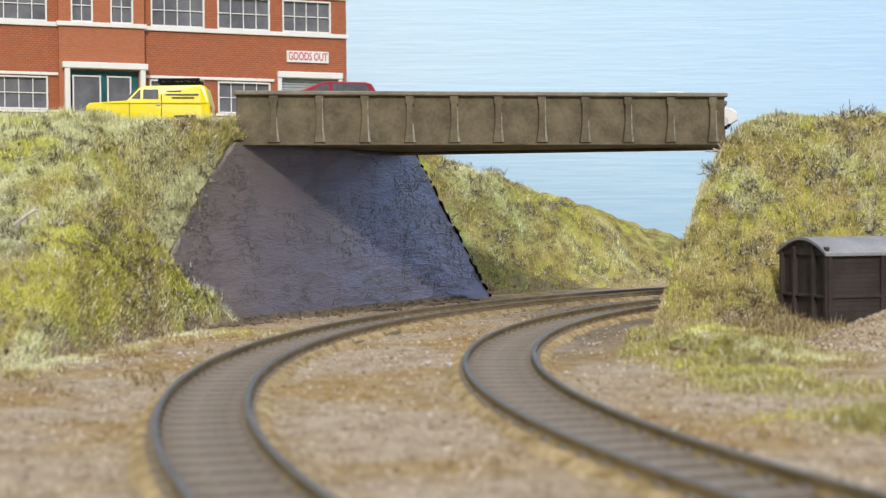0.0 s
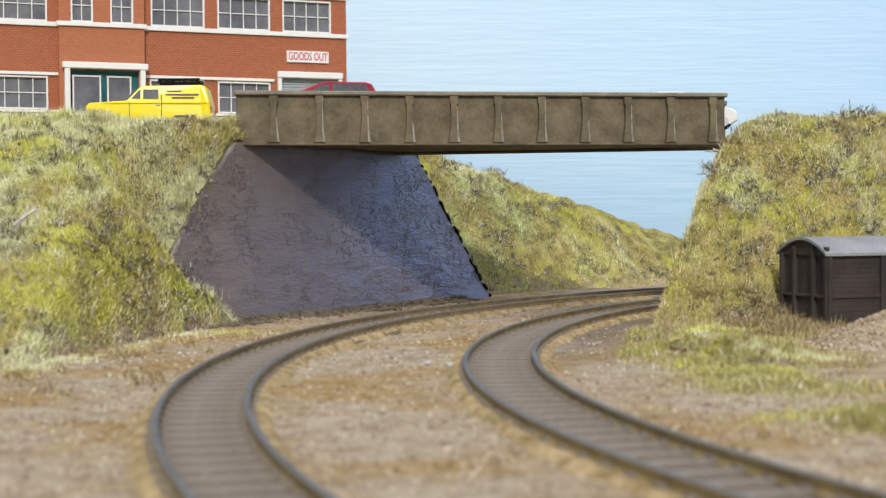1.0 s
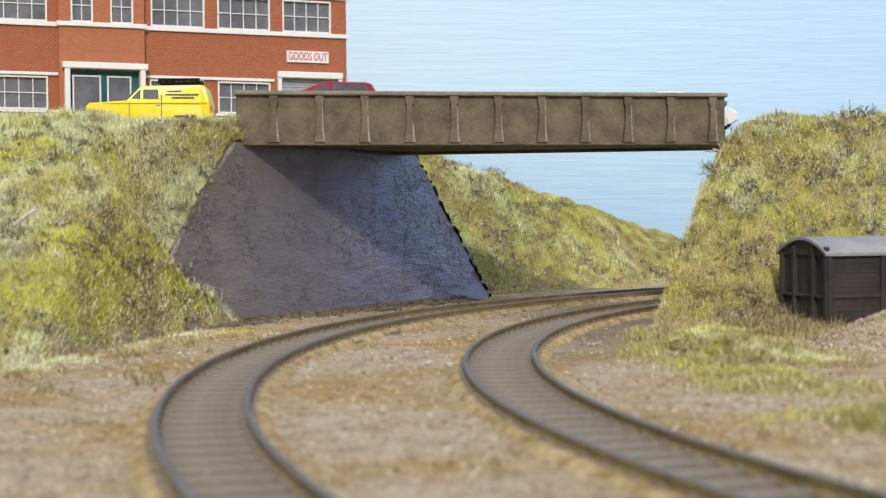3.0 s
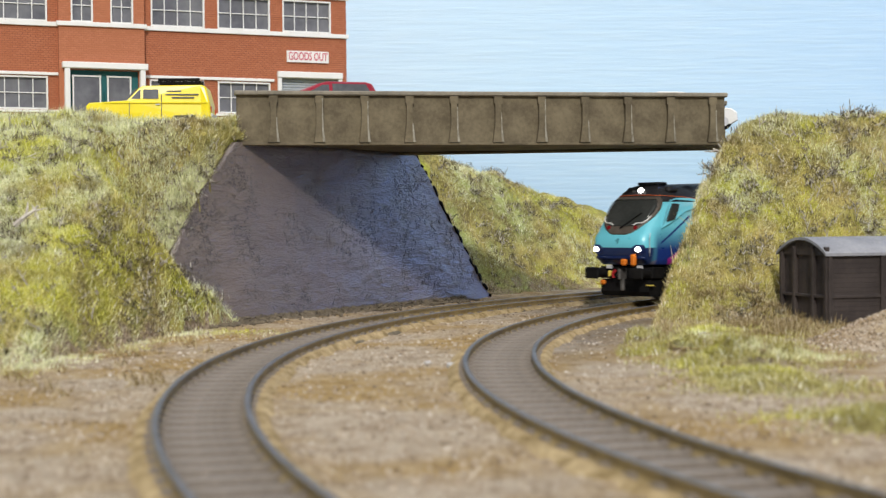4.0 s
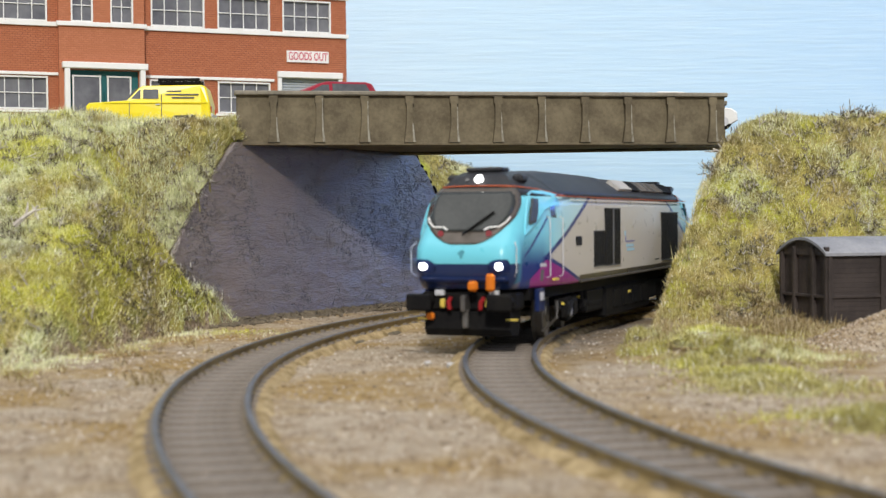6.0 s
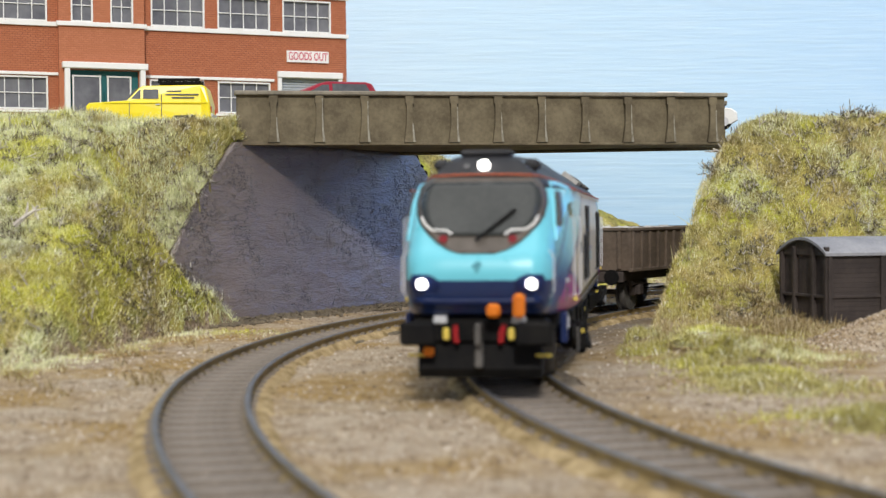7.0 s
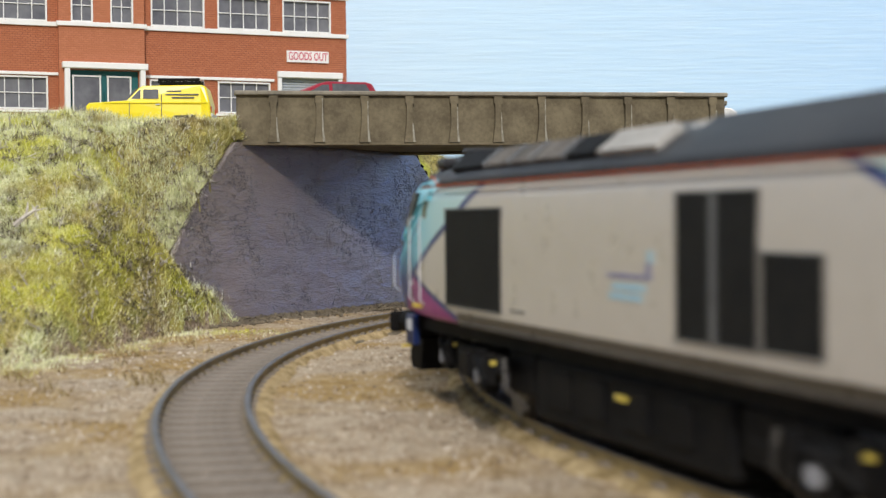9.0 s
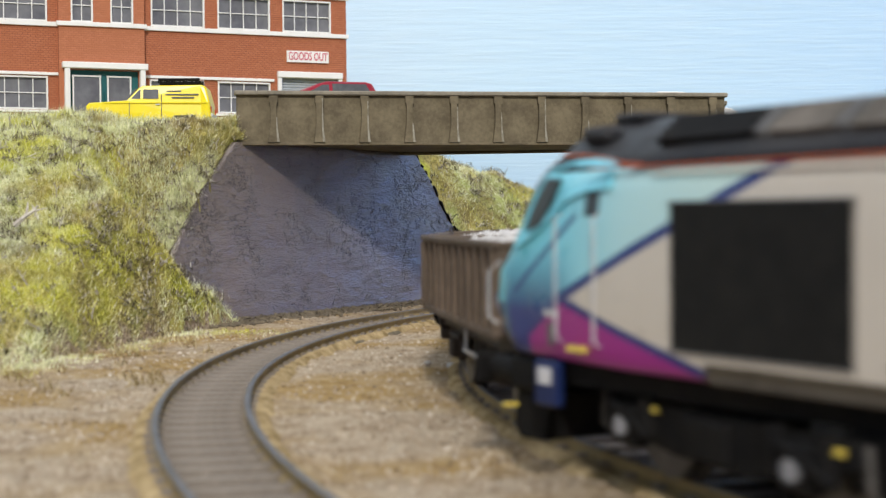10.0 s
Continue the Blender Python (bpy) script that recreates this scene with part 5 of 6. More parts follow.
# ---- road vehicles ----
M["carpane"] = mat("grey_car_pane", worn((0.06, 0.063, 0.07), (0.11, 0.113, 0.12), 0.1, 0.6, 0.01), 0.5, spec=0.3)
def vehicle(name, m, label, paint, side, half, wheels, wheel_r, panes, roof_z):
    """A model car from a side outline of (x, z); panes are side windows as outlines."""
    top = empty(name, m, label, "van" if "van" in name else "car", "parked road vehicles")
    n = len(side)
    bm = bmesh.new()

    def inset(z):                     # tumblehome above the waist
        return half - max(0.0, z - roof_z * 0.55) * 0.22
    rings = []
    for k, f in ((-1, 0.86), (-1, 1.0), (1, 1.0), (1, 0.86)):
        ring = []
        for x, z in side:
            cx = sum(p[0] for p in side) / n
            ring.append(((x - cx) * (0.975 if f < 1 else 1) + cx, k * inset(z) * (1 if f < 1 else 0.93), z if f == 1 else z - (0.35 if z > 6 else -0.2)))
        rings.append(ring)
    loft(bm, rings)
    body = part("body", bm, paint, top)
    for pane in panes:
        for k in (-1, 1):
            bm = bmesh.new()
            a = [bm.verts.new((x, k * (inset(z) + 0.12), z)) for x, z in pane]
            b = [bm.verts.new((x, k * (inset(z) - 0.5), z)) for x, z in pane]
            bm.faces.new(a)
            for i in range(len(pane)):
                j = (i + 1) % len(pane)
                bm.faces.new((a[i], b[i], b[j], a[j]))
            bmesh.ops.recalc_face_normals(bm, faces=bm.faces)
            part("side_window", bm, M["carpane"], body, "dark side window")
    for x, ys in wheels:
        for y in ys:
            w = rod(bmesh.new(), (x, y - 1.1, wheel_r), (x, y + 1.1, wheel_r), wheel_r, 20)
            tyre = part("wheel", w, M["black"], top, "black tyre")
            part("hub", rod(bmesh.new(), (x, y - 1.25, wheel_r), (x, y + 1.25, wheel_r), wheel_r * 0.58, 14), M["palerail"], tyre, "pale wheel hub")
    return top, body


ROAD_Z = 68.5
# three-wheeled yellow van, its nose to the left
VAN_SIDE = [(-24, 4.0), (-24.2, 7.9), (-23.0, 9.3), (-8.6, 10.2), (-4.2, 15.0), (-2.6, 15.9), (19.6, 16.2), (21.4, 15.4), (23.0, 9.0), (23.4, 3.6), (20.5, 2.4), (-20, 2.4)]
VAN_PANES = [[(-7.0, 10.8), (-4.0, 14.2), (-3.4, 14.2), (-3.4, 10.8)], [(-2.4, 10.8), (-2.4, 14.4), (3.4, 14.4), (3.4, 10.8)]]
van, van_body = vehicle("three_wheeled_van", mm(-112.6, 574, ROAD_Z + 0.6, 0, 0, 3), "bright yellow three-wheeled van with a black roof rack", M["yellow"], VAN_SIDE, 10.2,
                        [(-15.5, (0,)), (13.5, (-8.6, 8.6))], 3.6, VAN_PANES, 16.2)
bm = bmesh.new()
for y in (-6.5, 6.5):
    rod(bm, (3, y, 18.3), (19, y, 18.3), 0.6, 6)
    for x in (4, 8.5, 13, 17.6):
        rod(bm, (x, y, 15.8), (x, y, 18.5), 0.4, 6)
for x in (3, 6.2, 9.4, 12.6, 15.8, 19):
    rod(bm, (x, -6.5, 17.5), (x, 6.5, 17.5), 0.4, 6)
box(bm, (11, 0, 16.9), (15, 12, 1.2), 0, 0.3)
part("roof_rack", bm, M["black"], van, "black roof rack")
part("bumper", boxes(((23.6, 0, 4.4), (1.0, 18, 1.4), 0, 0.3)), M["palerail"], van)
for z, x0, x1 in ((13.7, 6.5, 12), (12.4, 6.0, 18.6), (11.2, 8.5, 17.0)):
    part("lettering_bar", boxes((((x0 + x1) / 2, -9.9 + (z - 9.8) * 0.22, z), (x1 - x0, 0.5, 0.5))), M["graypaint"], van_body, "black bar of lettering")
for k in (-1, 1):
    part("door_seam", boxes(((4.6, k * 10.12, 8.2), (0.25, 0.3, 8.6)), ((-7.6, k * 10.15, 6.8), (0.25, 0.3, 5.6))), M["graypaint"], van_body)
    part("door_handle", boxes(((3.2, k * 10.3, 8.6), (1.6, 0.4, 0.4))), M["palerail"], van_body, "pale door handle")
    part("front_lamp", disc((-24.2, k * 6.4, 6.6), (1, 0, 0), 1.5, 0.8), M["palerail"], van_body, "round front lamp")
    part("rear_lamp", boxes(((23.2, k * 8.4, 6.8), (0.6, 1.2, 2.0))), M["brightred"], van_body, "red rear lamp")
    part("wheel_arch", boxes(((13.5, k * 10.1, 3.4), (8.0, 0.3, 2.0), 0, 0.1)), M["black"], van_body)
part("van_windscreen", prism(bmesh.new(), [(-8.6, 10.6), (-4.9, 14.7), (-5.6, 14.9), (-9.1, 10.8)], -7.8, 7.8), M["glass"], van_body, "sloping windscreen")
part("waist_line", boxes(((3, -10.15, 9.2), (40, 0.4, 0.35))), M["yellow"], van_body)

CAR_SIDE = [(-27, 4.5), (-26.6, 8.4), (-24, 10.2), (-14.5, 11.4), (-6, 17.0), (-2, 18.2), (9, 18.4), (14, 17.4), (22, 12.2), (26.5, 11.2), (27.4, 8), (27.2, 4.2), (24, 2.6), (-24, 2.6)]
CAR_PANES = [[(-11, 11.8), (-4.6, 16.6), (1.2, 17.2), (1.2, 11.8)], [(2.4, 11.8), (2.4, 17.2), (9.5, 17.0), (15.5, 12.2)]]
RED_SIDE = [(-27, 4.5), (-26.6, 8.4), (-24, 10.2), (-20, 11.4), (-6, 17.6), (-3, 18.3), (13, 18.4), (15.6, 17.7), (18.6, 12), (19.6, 8), (19.6, 4.2), (17, 2.6), (-24, 2.6)]
RED_PANES = [[(-14, 12.2), (-5.4, 16.8), (-2.6, 17.0), (-2.6, 12.2)], [(-1.2, 12.2), (-1.2, 17.4), (12.8, 17.4), (15.8, 12.2)]]
red_car, red_body = vehicle("red_car", mm(-46, 598, ROAD_Z + 1.4, 0, 0, 20), "dark red model estate car standing on the bridge road", M["red"], RED_SIDE, 11.6,
                            [(-17, (-9.6, 9.6)), (11, (-9.6, 9.6))], 4.0, RED_PANES, 18.4)
SMALL = 0.85
white_car, white_body = vehicle("white_car", mm(91.5, 579, ROAD_Z - 2.0, 0, 0, 184), "white model car half hidden behind the bridge parapet", M["white"],
                                [(x * SMALL, z * 0.82) for x, z in CAR_SIDE], 9.8, [(-17.2, (-8.6, 8.6)), (14.5, (-8.6, 8.6))], 3.2,
                                [[(x * SMALL, z * 0.82) for x, z in q] for q in CAR_PANES], 18.4 * 0.82)


# ---- grounded van body used as a hut ----
def hut():
    a, b = Vector((112, 484)), Vector((120, 458))
    d = (b - a).normalized()
    top = empty("grounded_van_body", mm(120, 458, -3.2, 0, 0, math.degrees(math.atan2(d.x, -d.y))), "dark brown old wagon body standing on the ground as a hut", "hut")
    w, l, h = 28.0, 72.0, 24.5       # x along the side away from the corner, y back along the end
    shell = part("shell", boxes(((l / 2, w / 2, h / 2), (l - 1, w - 1, h))), M["hut"], top)
    for x in (0.6, 19.5, 36, 52.5, l - 0.6):
        part("side_post", boxes(((x, -0.1, h / 2), (1.5, 1.4, h), 0, 0.2)), M["hut"], shell)
    part("side_rail", boxes(((l / 2, 0.1, 10.6), (l, 1.2, 1.0), 0, 0.15)), M["hut"], shell)
    part("side_sill", boxes(((l / 2, 0.0, 1.0), (l, 1.5, 1.8), 0, 0.2)), M["hut"], shell)
    part("side_eave", boxes(((l / 2, 0.0, h - 0.6), (l, 1.5, 1.4), 0, 0.2)), M["hut"], shell)
    for i in range(15):
        part("plank", boxes(((l / 2, 0.35, 2.2 + i * 1.5), (l - 1.2, 0.5, 1.47), 0, 0.05)), M["hut"], shell)
    for y in (0.6, 8.2, 19.4, w - 0.6):
        part("end_post", boxes(((-0.1, y, h / 2 + 0.9), (1.5, 1.6, h + 1.8), 0, 0.2)), M["hut"], shell)
    part("end_rail", boxes(((0.0, w / 2, 10.6), (1.2, w, 1.0), 0, 0.15)), M["hut"], shell)
    part("end_sill", boxes(((0.0, w / 2, 1.0), (1.5, w, 1.8), 0, 0.2)), M["hut"], shell)
    part("end_gable", prism_y_arc(-0.2, 1.0, w, h), M["hut"], shell)
    bm = bmesh.new()
    rings = []
    for x in (-1.4, l + 1.4):
        r = []
        for k in range(13):
            t = k / 12
            y = -1.2 + (w + 2.4) * t
            z = h - 0.2 + 5.0 * (1 - (2 * t - 1) ** 2)
            r.append((x, y, z))
        r += [(x, y, z - 0.9) for x, y, z in reversed(r)]
        rings.append(r)
    loft(bm, rings)
    part("roof", bm, M["hutroof"], top, "grey curved roof", False)
    return top


def prism_y_arc(x0, x1, w, h):
    bm = bmesh.new()
    out = [(0, h - 1.0)] + [(w * k / 10, h - 0.8 + 5.0 * (1 - (2 * k / 10 - 1) ** 2)) for k in range(11)] + [(w, h - 1.0)]
    lo = [bm.verts.new((x0, y, z)) for y, z in out]
    hi = [bm.verts.new((x1, y, z)) for y, z in out]
    bm.faces.new(lo)
    bm.faces.new(hi[::-1])
    for i in range(len(out)):
        j = (i + 1) % len(out)
        bm.faces.new((lo[i], hi[i], hi[j], lo[j]))
    bmesh.ops.recalc_face_normals(bm, faces=bm.faces)
    return bm


hut()
M["rust"] = mat("rusty_earth", worn((0.16, 0.07, 0.025), (0.30, 0.17, 0.07), 0.2, 1.0, 0.6), 0.95)
rng = random.Random(8)
for i in range(9):
    t = i / 8
    bm = bmesh.new()
    bmesh.ops.create_icosphere(bm, subdivisions=2, radius=1.0)
    for v in bm.verts:
        v.co = Vector((v.co.x * rng.uniform(2.2, 2.6), v.co.y * 1.7, v.co.z * 1.3)) * (1 + 0.3 * hills(v.co.x * 5, v.co.y * 5, 3, i))
    ob = part("earth_clod", bm, M["rust"] if i % 2 else M["rubble"])
    ob.matrix_basis = mm(108 + 14 * t + rng.uniform(-2, 2), 478 - 24 * t - 6 + rng.uniform(-3, 2), -2.6, 0, 0, rng.uniform(0, 180))
    tagged(ob, "rusty brown clod of earth beside the hut", "clod", "clods beside the hut")


# ---- heap, stones and twigs ----
def heap_z(x, y):
    d = math.hypot((x - 150) / 62, (y - 412) / 40)
    if d > 1.15:
        return None
    return -5 + 17 * (1 - smooth01(d)) + 0.9 * hills(x, y, 7, 30) + 0.5 * hills(x, y, 2.5, 31)


heap = heightfield("gravel_mound", 80, 225, 365, 462, 1.5, heap_z, M["ground"], "low mound of pinkish brown gravel beside the hut", "")
heap["category"] = "mound"


def pebbles(name, spots, material, label, kind="stuff"):
    """Angular grains, each a small distorted octahedron, in one object."""
    rng = random.Random(len(spots))
    co, faces = [], []
    oct_v = ((1, 0, 0), (0, 1, 0), (-1, 0, 0), (0, -1, 0), (0, 0, 1), (0, 0, -1))
    oct_f = ((0, 1, 4), (1, 2, 4), (2, 3, 4), (3, 0, 4), (1, 0, 5), (2, 1, 5), (3, 2, 5), (0, 3, 5))
    for x, y, z, r in spots:
        i, a = len(co), rng.uniform(0, 6.28)
        ca, sa = math.cos(a), math.sin(a)
        for u, v, w in oct_v:
            k = r * rng.uniform(0.65, 1.25)
            co.append(((x + (u * ca - v * sa) * k) * K, (y + (u * sa + v * ca) * k) * K, (z + w * k * 0.75) * K))
        faces += [tuple(i + j for j in f) for f in oct_f]
    me = bpy.data.meshes.new(name)
    me.from_pydata(co, [], faces)
    me.materials.append(material)
    return tagged(new(name, me), label, "gravel", "", kind)


def m_grit(n):
    r = n.random(True)
    n.color(n.ramp(r, (0.0, (0.13, 0.095, 0.06)), (0.35, (0.34, 0.26, 0.18)), (0.8, (0.52, 0.43, 0.33)), (1.0, (0.66, 0.59, 0.50))))


M["grit"] = mat("mixed_grit", m_grit, 0.95, spec=0.1)
rng = random.Random(12)
spots = []
while len(spots) < 26000:
    y = 110 + 560 * rng.random() ** 1.3
    x = rng.uniform(-0.32, 0.32) * y
    if hills(x, y, 18, 40) < rng.uniform(-0.8, 0.5):
        continue
    if abs(math.hypot(x - CX, y - CY) - 424) < 20 and y > 340 and rng.random() < 0.6:
        continue
    spots.append((x, y, ground_z(x, y) + 0.05, rng.uniform(0.14, 0.5) * (1.6 if rng.random() < 0.04 else 1)))
pebbles("ground_grit", spots, M["grit"], "sand grains and small stones on the ground")
spots = []
while len(spots) < 9000:
    x, y = rng.uniform(88, 200), rng.uniform(372, 455)
    z = heap_z(x, y)
    if z is not None and z > -4:
        spots.append((x, y, z + 0.1, rng.uniform(0.18, 0.5)))
pebbles("heap_gravel", spots, M["grit"], "loose pinkish gravel on the heap")
spots = []
for track_r, ccx, ccy in ((R_IN, CX, CY), (R_OUT, OX, OY)):
    for i in range(7000):
        a, off = rng.uniform(-0.95, 0.62), rng.uniform(-10.5, 10.5)
        spots.append((ccx - (track_r + off) * math.cos(a), ccy - (track_r + off) * math.sin(a), -2.75, rng.uniform(0.18, 0.36)))
pebbles("track_ballast", spots, M["ballast"], "fine brown ballast between the sleepers")
spots = []
for i in range(1500):
    u = rng.uniform(-30, 150)
    o = abs(rng.gauss(0, 4)) + 6
    x, y = -74 + 0.517 * u + 0.856 * o, 526 + 0.856 * u - 0.517 * o
    spots.append((x, y, -3.0 + max(0, 9 - o) * 0.5, rng.uniform(0.4, 1.1)))
pebbles("wall_foot_rubble", spots, M["ballast"], "dark brown rubble along the foot of the abutment")


def twig_mesh(r, size, bends, thick=0.05):
    """A crooked dry root with a few side shoots."""
    bm = bmesh.new()
    def shoot(p, d, length, thick, depth):
        n = 4
        for i in range(n):
            d = (d + Vector((r.uniform(-1, 1), r.uniform(-1, 1), r.uniform(-0.7, 0.9))) * bends).normalized()
            q = p + d * length / n
            t2 = thick * (1 - 0.7 * (i + 1) / n)
            rod(bm, p, q, thick * (1 - 0.7 * i / n), 5, t2)
            if depth and i in (1, 2):
                shoot(q, (d + Vector((r.uniform(-1, 1), r.uniform(-1, 1), r.uniform(-0.2, 1))) * 0.9).normalized(), length * 0.5, t2, depth - 1)
            p = q
    shoot(Vector((0, 0, 0)), Vector((r.uniform(-1, 1), r.uniform(-1, 0.2), 0.5)).normalized(), size, size * thick, 1)
    for v in bm.verts:
        v.co *= K
    me = bpy.data.meshes.new("twig")
    bm.to_mesh(me)
    bm.free()
    me.materials.append(M["twig"])
    return me


rng = random.Random(21)
TWIGS = [twig_mesh(rng, 7, 0.5) for _ in range(6)] + [twig_mesh(rng, 12, 0.45) for _ in range(3)]
BRANCHES = [twig_mesh(rng, 8, 0.55, 0.1) for _ in range(3)]


def on_bank(fn, x, y0, y1, z):
    """The y at which a bank of height fn reaches height z above x."""
    y = y0
    while y < y1:
        h = fn(x, y)
        if h is not None and h >= z:
            return y
        y += 1.0
    return y1


for fn, xa, xb, ya, yb, count in ((left_z, -168, -78, 330, 530, 150), (right_z, 92, 168, 455, 560, 110), (far_z, 5, 120, 660, 790, 26)):
    for i in range(count):
        x, z = rng.uniform(xa, xb), rng.uniform(2, 66)
        y = on_bank(fn, x, ya, yb, z)
        h = fn(x, y)
        if h is None or abs(h - z) > 12:
            continue
        ob = new("twig", TWIGS[rng.randrange(len(TWIGS))])
        sc = rng.uniform(0.3, 0.75) * (0.6 if ob.data in TWIGS[6:] else 1.0)
        ob.matrix_basis = mm(x, y - 0.6, h + 0.7, rng.uniform(-40, 40), rng.uniform(-40, 40), rng.uniform(0, 360)) @ Matrix.Scale(sc, 4)
        tagged(ob, "dry grey-brown twig lying in the grass", "twig", "twigs on the banks")


def clump_mesh(r):
    """A little bush of heather: thin crooked shoots that fork from one root."""
    bm = bmesh.new()
    for i in range(15):
        a, t = r.uniform(0, 6.283), r.uniform(0.2, 1.35)
        d = Vector((math.cos(a) * math.sin(t), math.sin(a) * math.sin(t), math.cos(t)))
        p, l, th = Vector((r.gauss(0, 1.5), r.gauss(0, 1.5), -0.3)), r.uniform(1.6, 4.2), r.uniform(0.13, 0.26)
        for k in range(3):
            d = (d + Vector((r.uniform(-1, 1), r.uniform(-1, 1), r.uniform(-0.8, 0.6))) * 0.55).normalized()
            q = p + d * l / 3
            rod(bm, p, q, th * (1 - 0.25 * k), 4, th * (0.75 - 0.25 * k))
            if k:
                side = (d + Vector((r.uniform(-1, 1), r.uniform(-1, 1), r.uniform(-0.5, 0.8)))).normalized()
                rod(bm, q, q + side * l * 0.28, th * 0.5, 4, th * 0.3)
            p = q
    for v in bm.verts:
        v.co *= K
    me = bpy.data.meshes.new("heather_clump")
    bm.to_mesh(me)
    bm.free()
    me.materials.append(M["heather"])
    return me


def m_heather(n):
    n.color(n.ramp(n.random(True), (0.0, (0.055, 0.046, 0.026)), (0.45, (0.16, 0.138, 0.092)), (0.8, (0.42, 0.38, 0.30)), (1.0, (0.66, 0.63, 0.56))))


M["heather"] = mat("dark_heather", m_heather, 0.9, spec=0.1)
rng = random.Random(33)
CLUMPS = [clump_mesh(rng) for _ in range(7)]
for fn, xa, xb, ya, yb, za, zb, count, big in ((left_z, -172, -80, 330, 530, 1, 68, 75, 1.0), (right_z, 94, 176, 455, 560, 0, 66, 95, 1.0), (far_z, -8, 140, 660, 800, 2, 60, 62, 1.15)):
    made = 0
    for i in range(count * 6):
        x, z = rng.uniform(xa, xb), rng.uniform(za, zb)
        y = on_bank(fn, x, ya, yb, z)
        h = fn(x, y)
        if h is None or abs(h - z) > 10 or hills(x, z * 1.4, 19, 70) < rng.uniform(-0.35, 0.3) or made >= count:
            continue
        ob = new("heather_clump", CLUMPS[rng.randrange(len(CLUMPS))])
        ob.matrix_basis = mm(x, y - 0.5, h + 0.5, rng.uniform(10, 55), rng.uniform(-25, 25), rng.uniform(0, 360)) @ Matrix.Scale(big * rng.uniform(0.5, 1.15), 4)
        tagged(ob, "dark dry heather tuft growing on the grassy bank", "heather", "heather on the banks")
        made += 1


for x, size in ((126, 1.1), (147, 1.5), (153, 1.7), (159, 1.4), (166, 1.3), (-160, 1.2), (-128, 1.1)):
    fn, y = (right_z, 552) if x > 0 else (left_z, 520)
    ob = new("heather_clump", CLUMPS[int(abs(x)) % len(CLUMPS)])
    ob.matrix_basis = mm(x, y, fn(x, y) + 0.4, 8, 0, x * 7) @ Matrix.Scale(size, 4)
    tagged(ob, "grey dry heather bush on the crest of the bank", "heather", "heather on the banks")


def scrub(name, fn, x0, x1, y0, y1, count, label, low=-2):
    """Small dark heathery tufts: short bent fibres in tight clumps."""
    r = random.Random(count)
    co, faces = [], []
    for i in range(count):
        x, y = r.uniform(x0, x1), r.uniform(y0, y1)
        z = fn(x, y)
        if z is None or z < low:
            continue
        if hills(x, y, 30, 60) + 0.6 * hills(x, y, 9, 61) < r.uniform(-0.6, 0.5):
            continue
        k = r.uniform(0.9, 2.4)
        for j in range(26):
            a, tilt, l = r.uniform(0, 6.28), r.uniform(0, 1.5), k * r.uniform(0.6, 1.7)
            px, py, pz = x + r.gauss(0, k * 0.8), y + r.gauss(0, k * 0.5), z + r.uniform(0, k * 0.8)
            tx, ty, tz = math.cos(a) * math.sin(tilt) * l, math.sin(a) * math.sin(tilt) * l, math.cos(tilt) * l
            w = 0.13
            n0 = len(co)
            co += [((px - w) * K, py * K, pz * K), ((px + w) * K, (py + w) * K, pz * K), ((px + tx) * K, (py + ty) * K, (pz + tz) * K)]
            faces.append((n0, n0 + 1, n0 + 2))
    me = bpy.data.meshes.new(name)
    me.from_pydata(co, [], faces)
    me.materials.append(M["litter" if "litter" in name else "scrub"])
    return tagged(new(name, me), label, "scrub", "", "stuff")


def m_scrub(n):
    n.color(n.ramp(n.random(True), (0.0, (0.045, 0.04, 0.02)), (0.5, (0.12, 0.10, 0.055)), (0.8, (0.30, 0.26, 0.18)), (1.0, (0.66, 0.62, 0.52))))


def m_litter(n):
    n.color(n.ramp(n.random(True), (0.0, (0.13, 0.09, 0.035)), (0.6, (0.33, 0.25, 0.12)), (1.0, (0.58, 0.49, 0.31))))


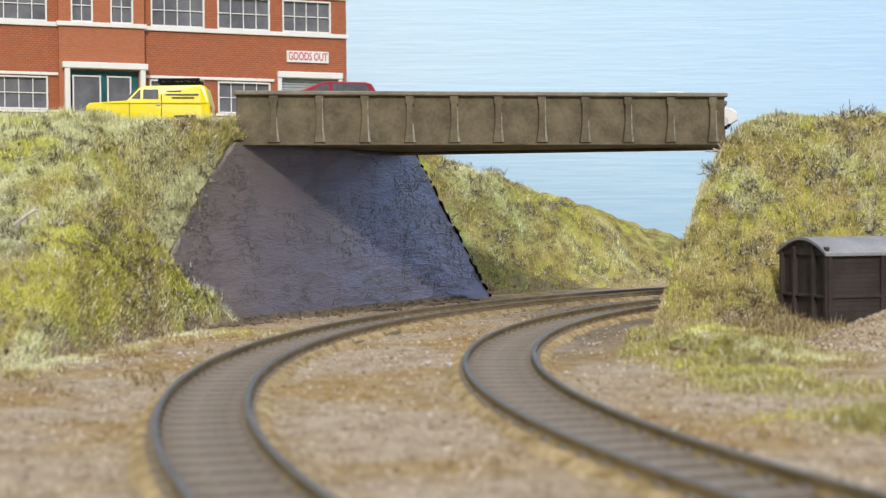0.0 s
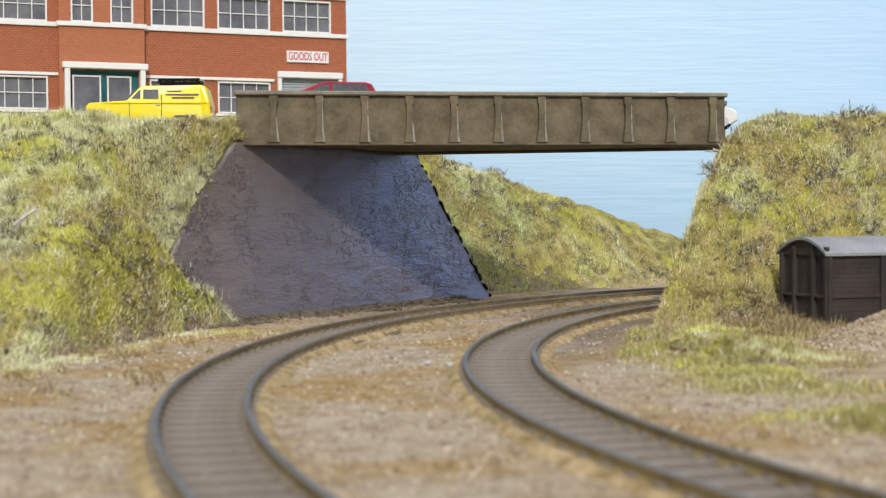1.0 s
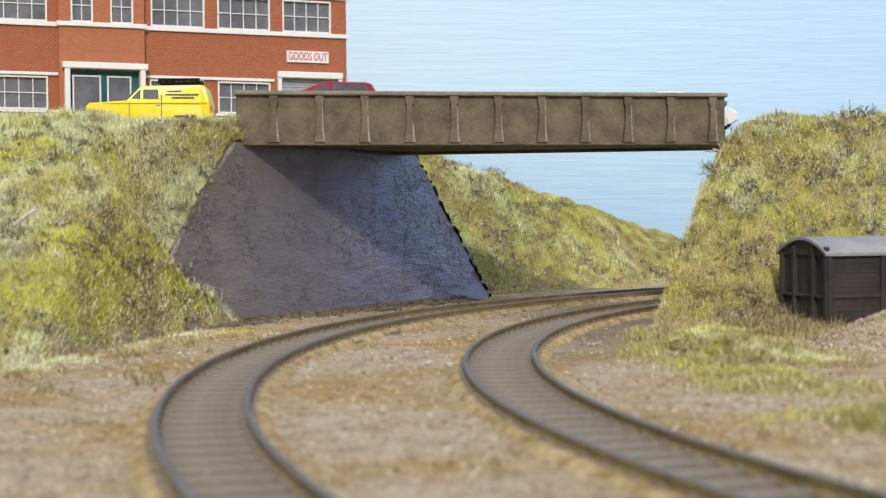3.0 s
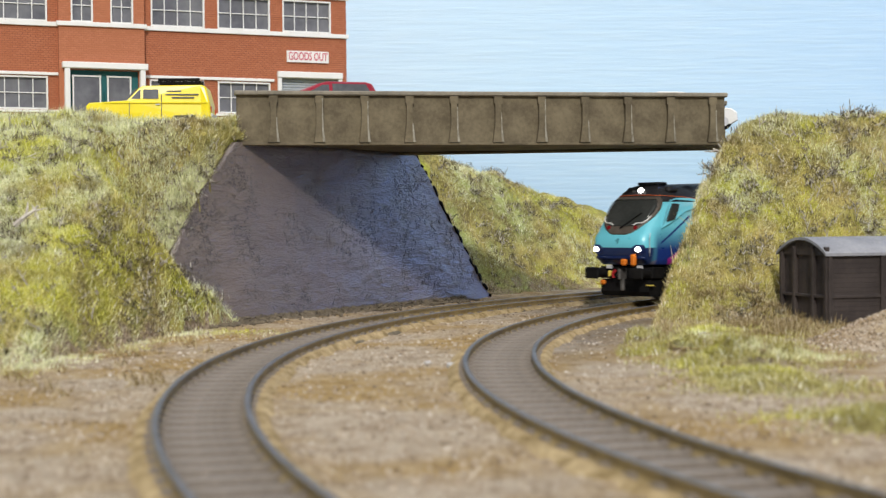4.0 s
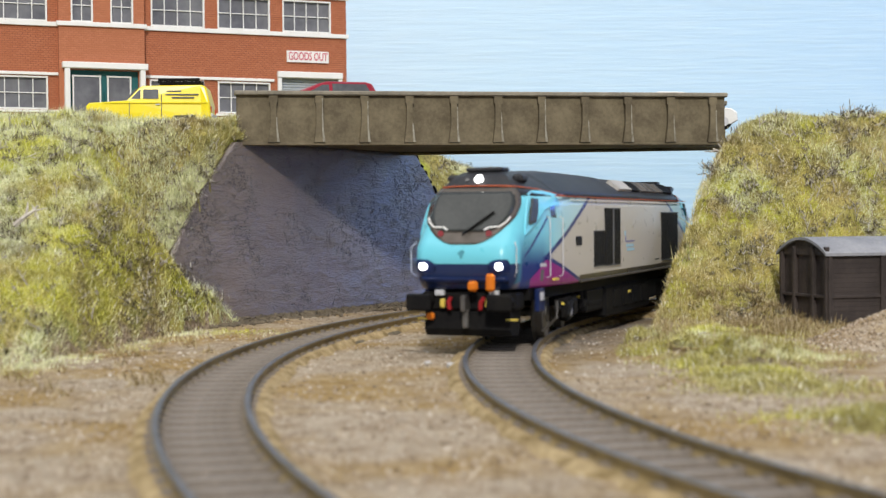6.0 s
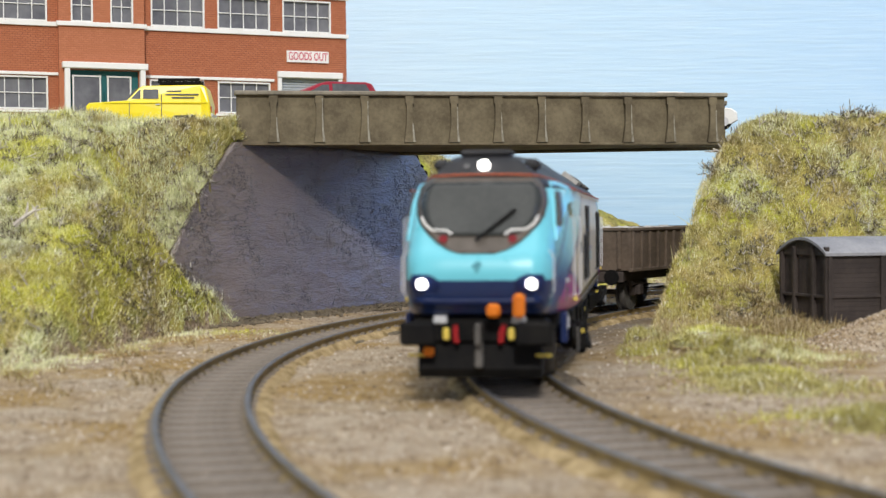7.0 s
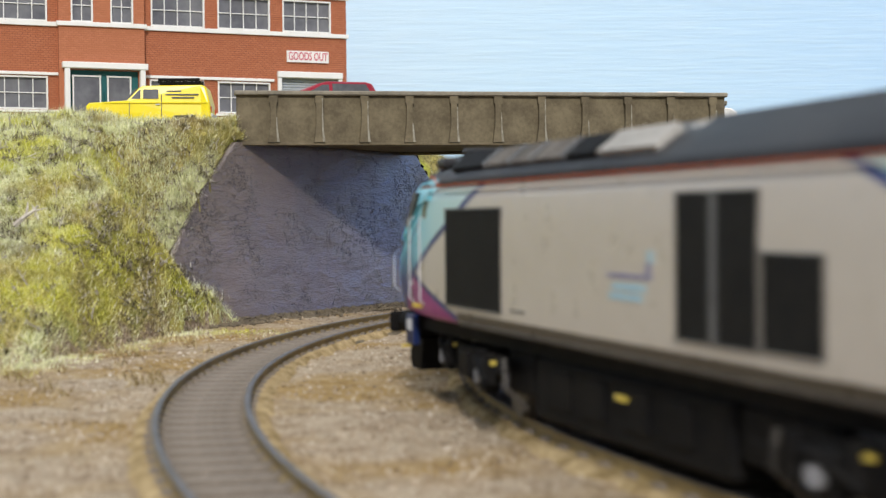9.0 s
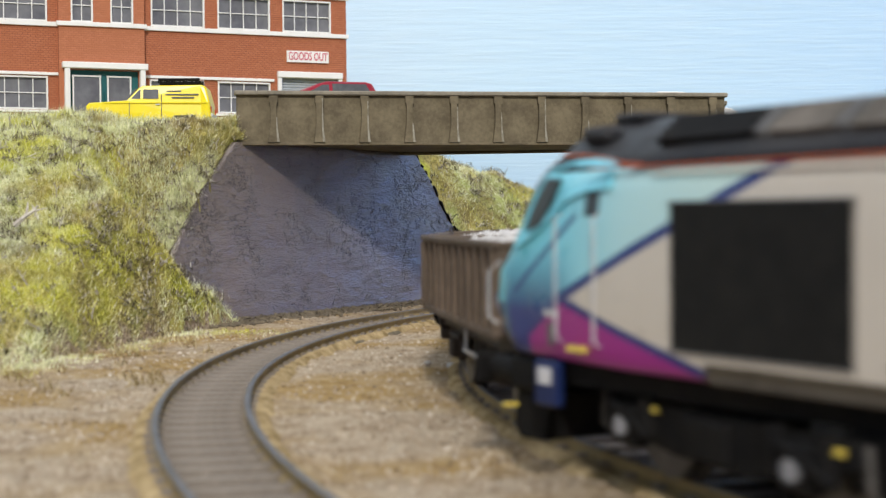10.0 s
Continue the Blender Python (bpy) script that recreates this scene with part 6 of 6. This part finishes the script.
M["litter"] = mat("brown_litter", m_litter, 0.9, spec=0.1)
M["scrub"] = mat("dark_scrub", m_scrub, 0.9, spec=0.1)
scrub("dark_scrub_left", left_z, -180, -72, 330, 530, 620, "dark brown heathery scrub on the tall bank")
scrub("dark_scrub_right", right_z, 80, 180, 440, 570, 560, "dark brown heathery scrub on the steep bank")
scrub("dead_litter", right_z, 84, 124, 428, 486, 380, "brown dead grass and litter beside the hut", -4)
scrub("wall_foot_scrub", left_z, -106, -62, 430, 522, 420, "dark dry scrub where the bank meets the wall", -7)
scrub("toe_litter", ground_z, -150, -62, 290, 430, 110, "dry litter on the sand below the tall bank", -7)
scrub("cushion_litter", tuft_z, 54, 110, 330, 445, 80, "dry litter between the grass cushions", -7)
scrub("dark_scrub_far", far_z, -10, 150, 650, 790, 620, "dark brown heathery scrub on the far bank")

# single pale twigs and stones that catch the eye
for i, (x, y, z, size, rz) in enumerate(((-100, 423, 12.5, 1.0, 200), (-124, 425, 32, 1.1, 60), (109, 543, 53, 1.4, 290), (-90, 468, 19, 0.8, 20), (-141, 418, 34, 0.8, 130),
                                         (128, 540, 60, 0.8, 30), (146, 545, 62, 0.9, 110), (122, 520, 38, 0.7, 220))):
    ob = new("dead_branch", BRANCHES[i % 3])
    ob.matrix_basis = mm(x, y, z, 10, -15, rz) @ Matrix.Scale(size, 4)
    tagged(ob, "bleached dead branch lying on the grass", "branch")
for x, y, r in ((2.0, 355, 1.3), (64, 462, 1.6), (78, 440, 1.5), (-4, 362, 0.9), (-46, 178, 1.5)):
    bm = bmesh.new()
    bmesh.ops.create_icosphere(bm, subdivisions=2, radius=r)
    for v in bm.verts:
        v.co = Vector((v.co.x * 1.3, v.co.y, v.co.z * 0.6)) * (1 + 0.25 * hills(v.co.x * 3, v.co.y * 3, 2, r))
    ob = part("white_stone", bm, M["load"])
    ob.matrix_basis = mm(x, y, -2.6, 0, 0, r * 90)
    tagged(ob, "small white stone on the sandy ground", "stone", "loose white stones")


# ---- what moves ----
def motions():
    times = [i * 0.5 for i in range(21)]
    walk(LOCO, [(t, train_pose(arc_at(t), A_BOGIE)) for t in times])
    for k, w in enumerate(WAGONS):
        back = 120 + W_HALF + 6 + k * (2 * W_HALF + 10)
        walk(w, [(t, train_pose(arc_at(t) - back, W_BASE)) for t in times])
    for w, x, radius in WHEELS:
        turn = math.degrees(SPEED / radius)
        walk(w, [(i * 0.1, mm(x, 0, radius) @ pose(0, 0, 0, 0, turn * i * 0.1, 0)) for i in range(101)])


motions()
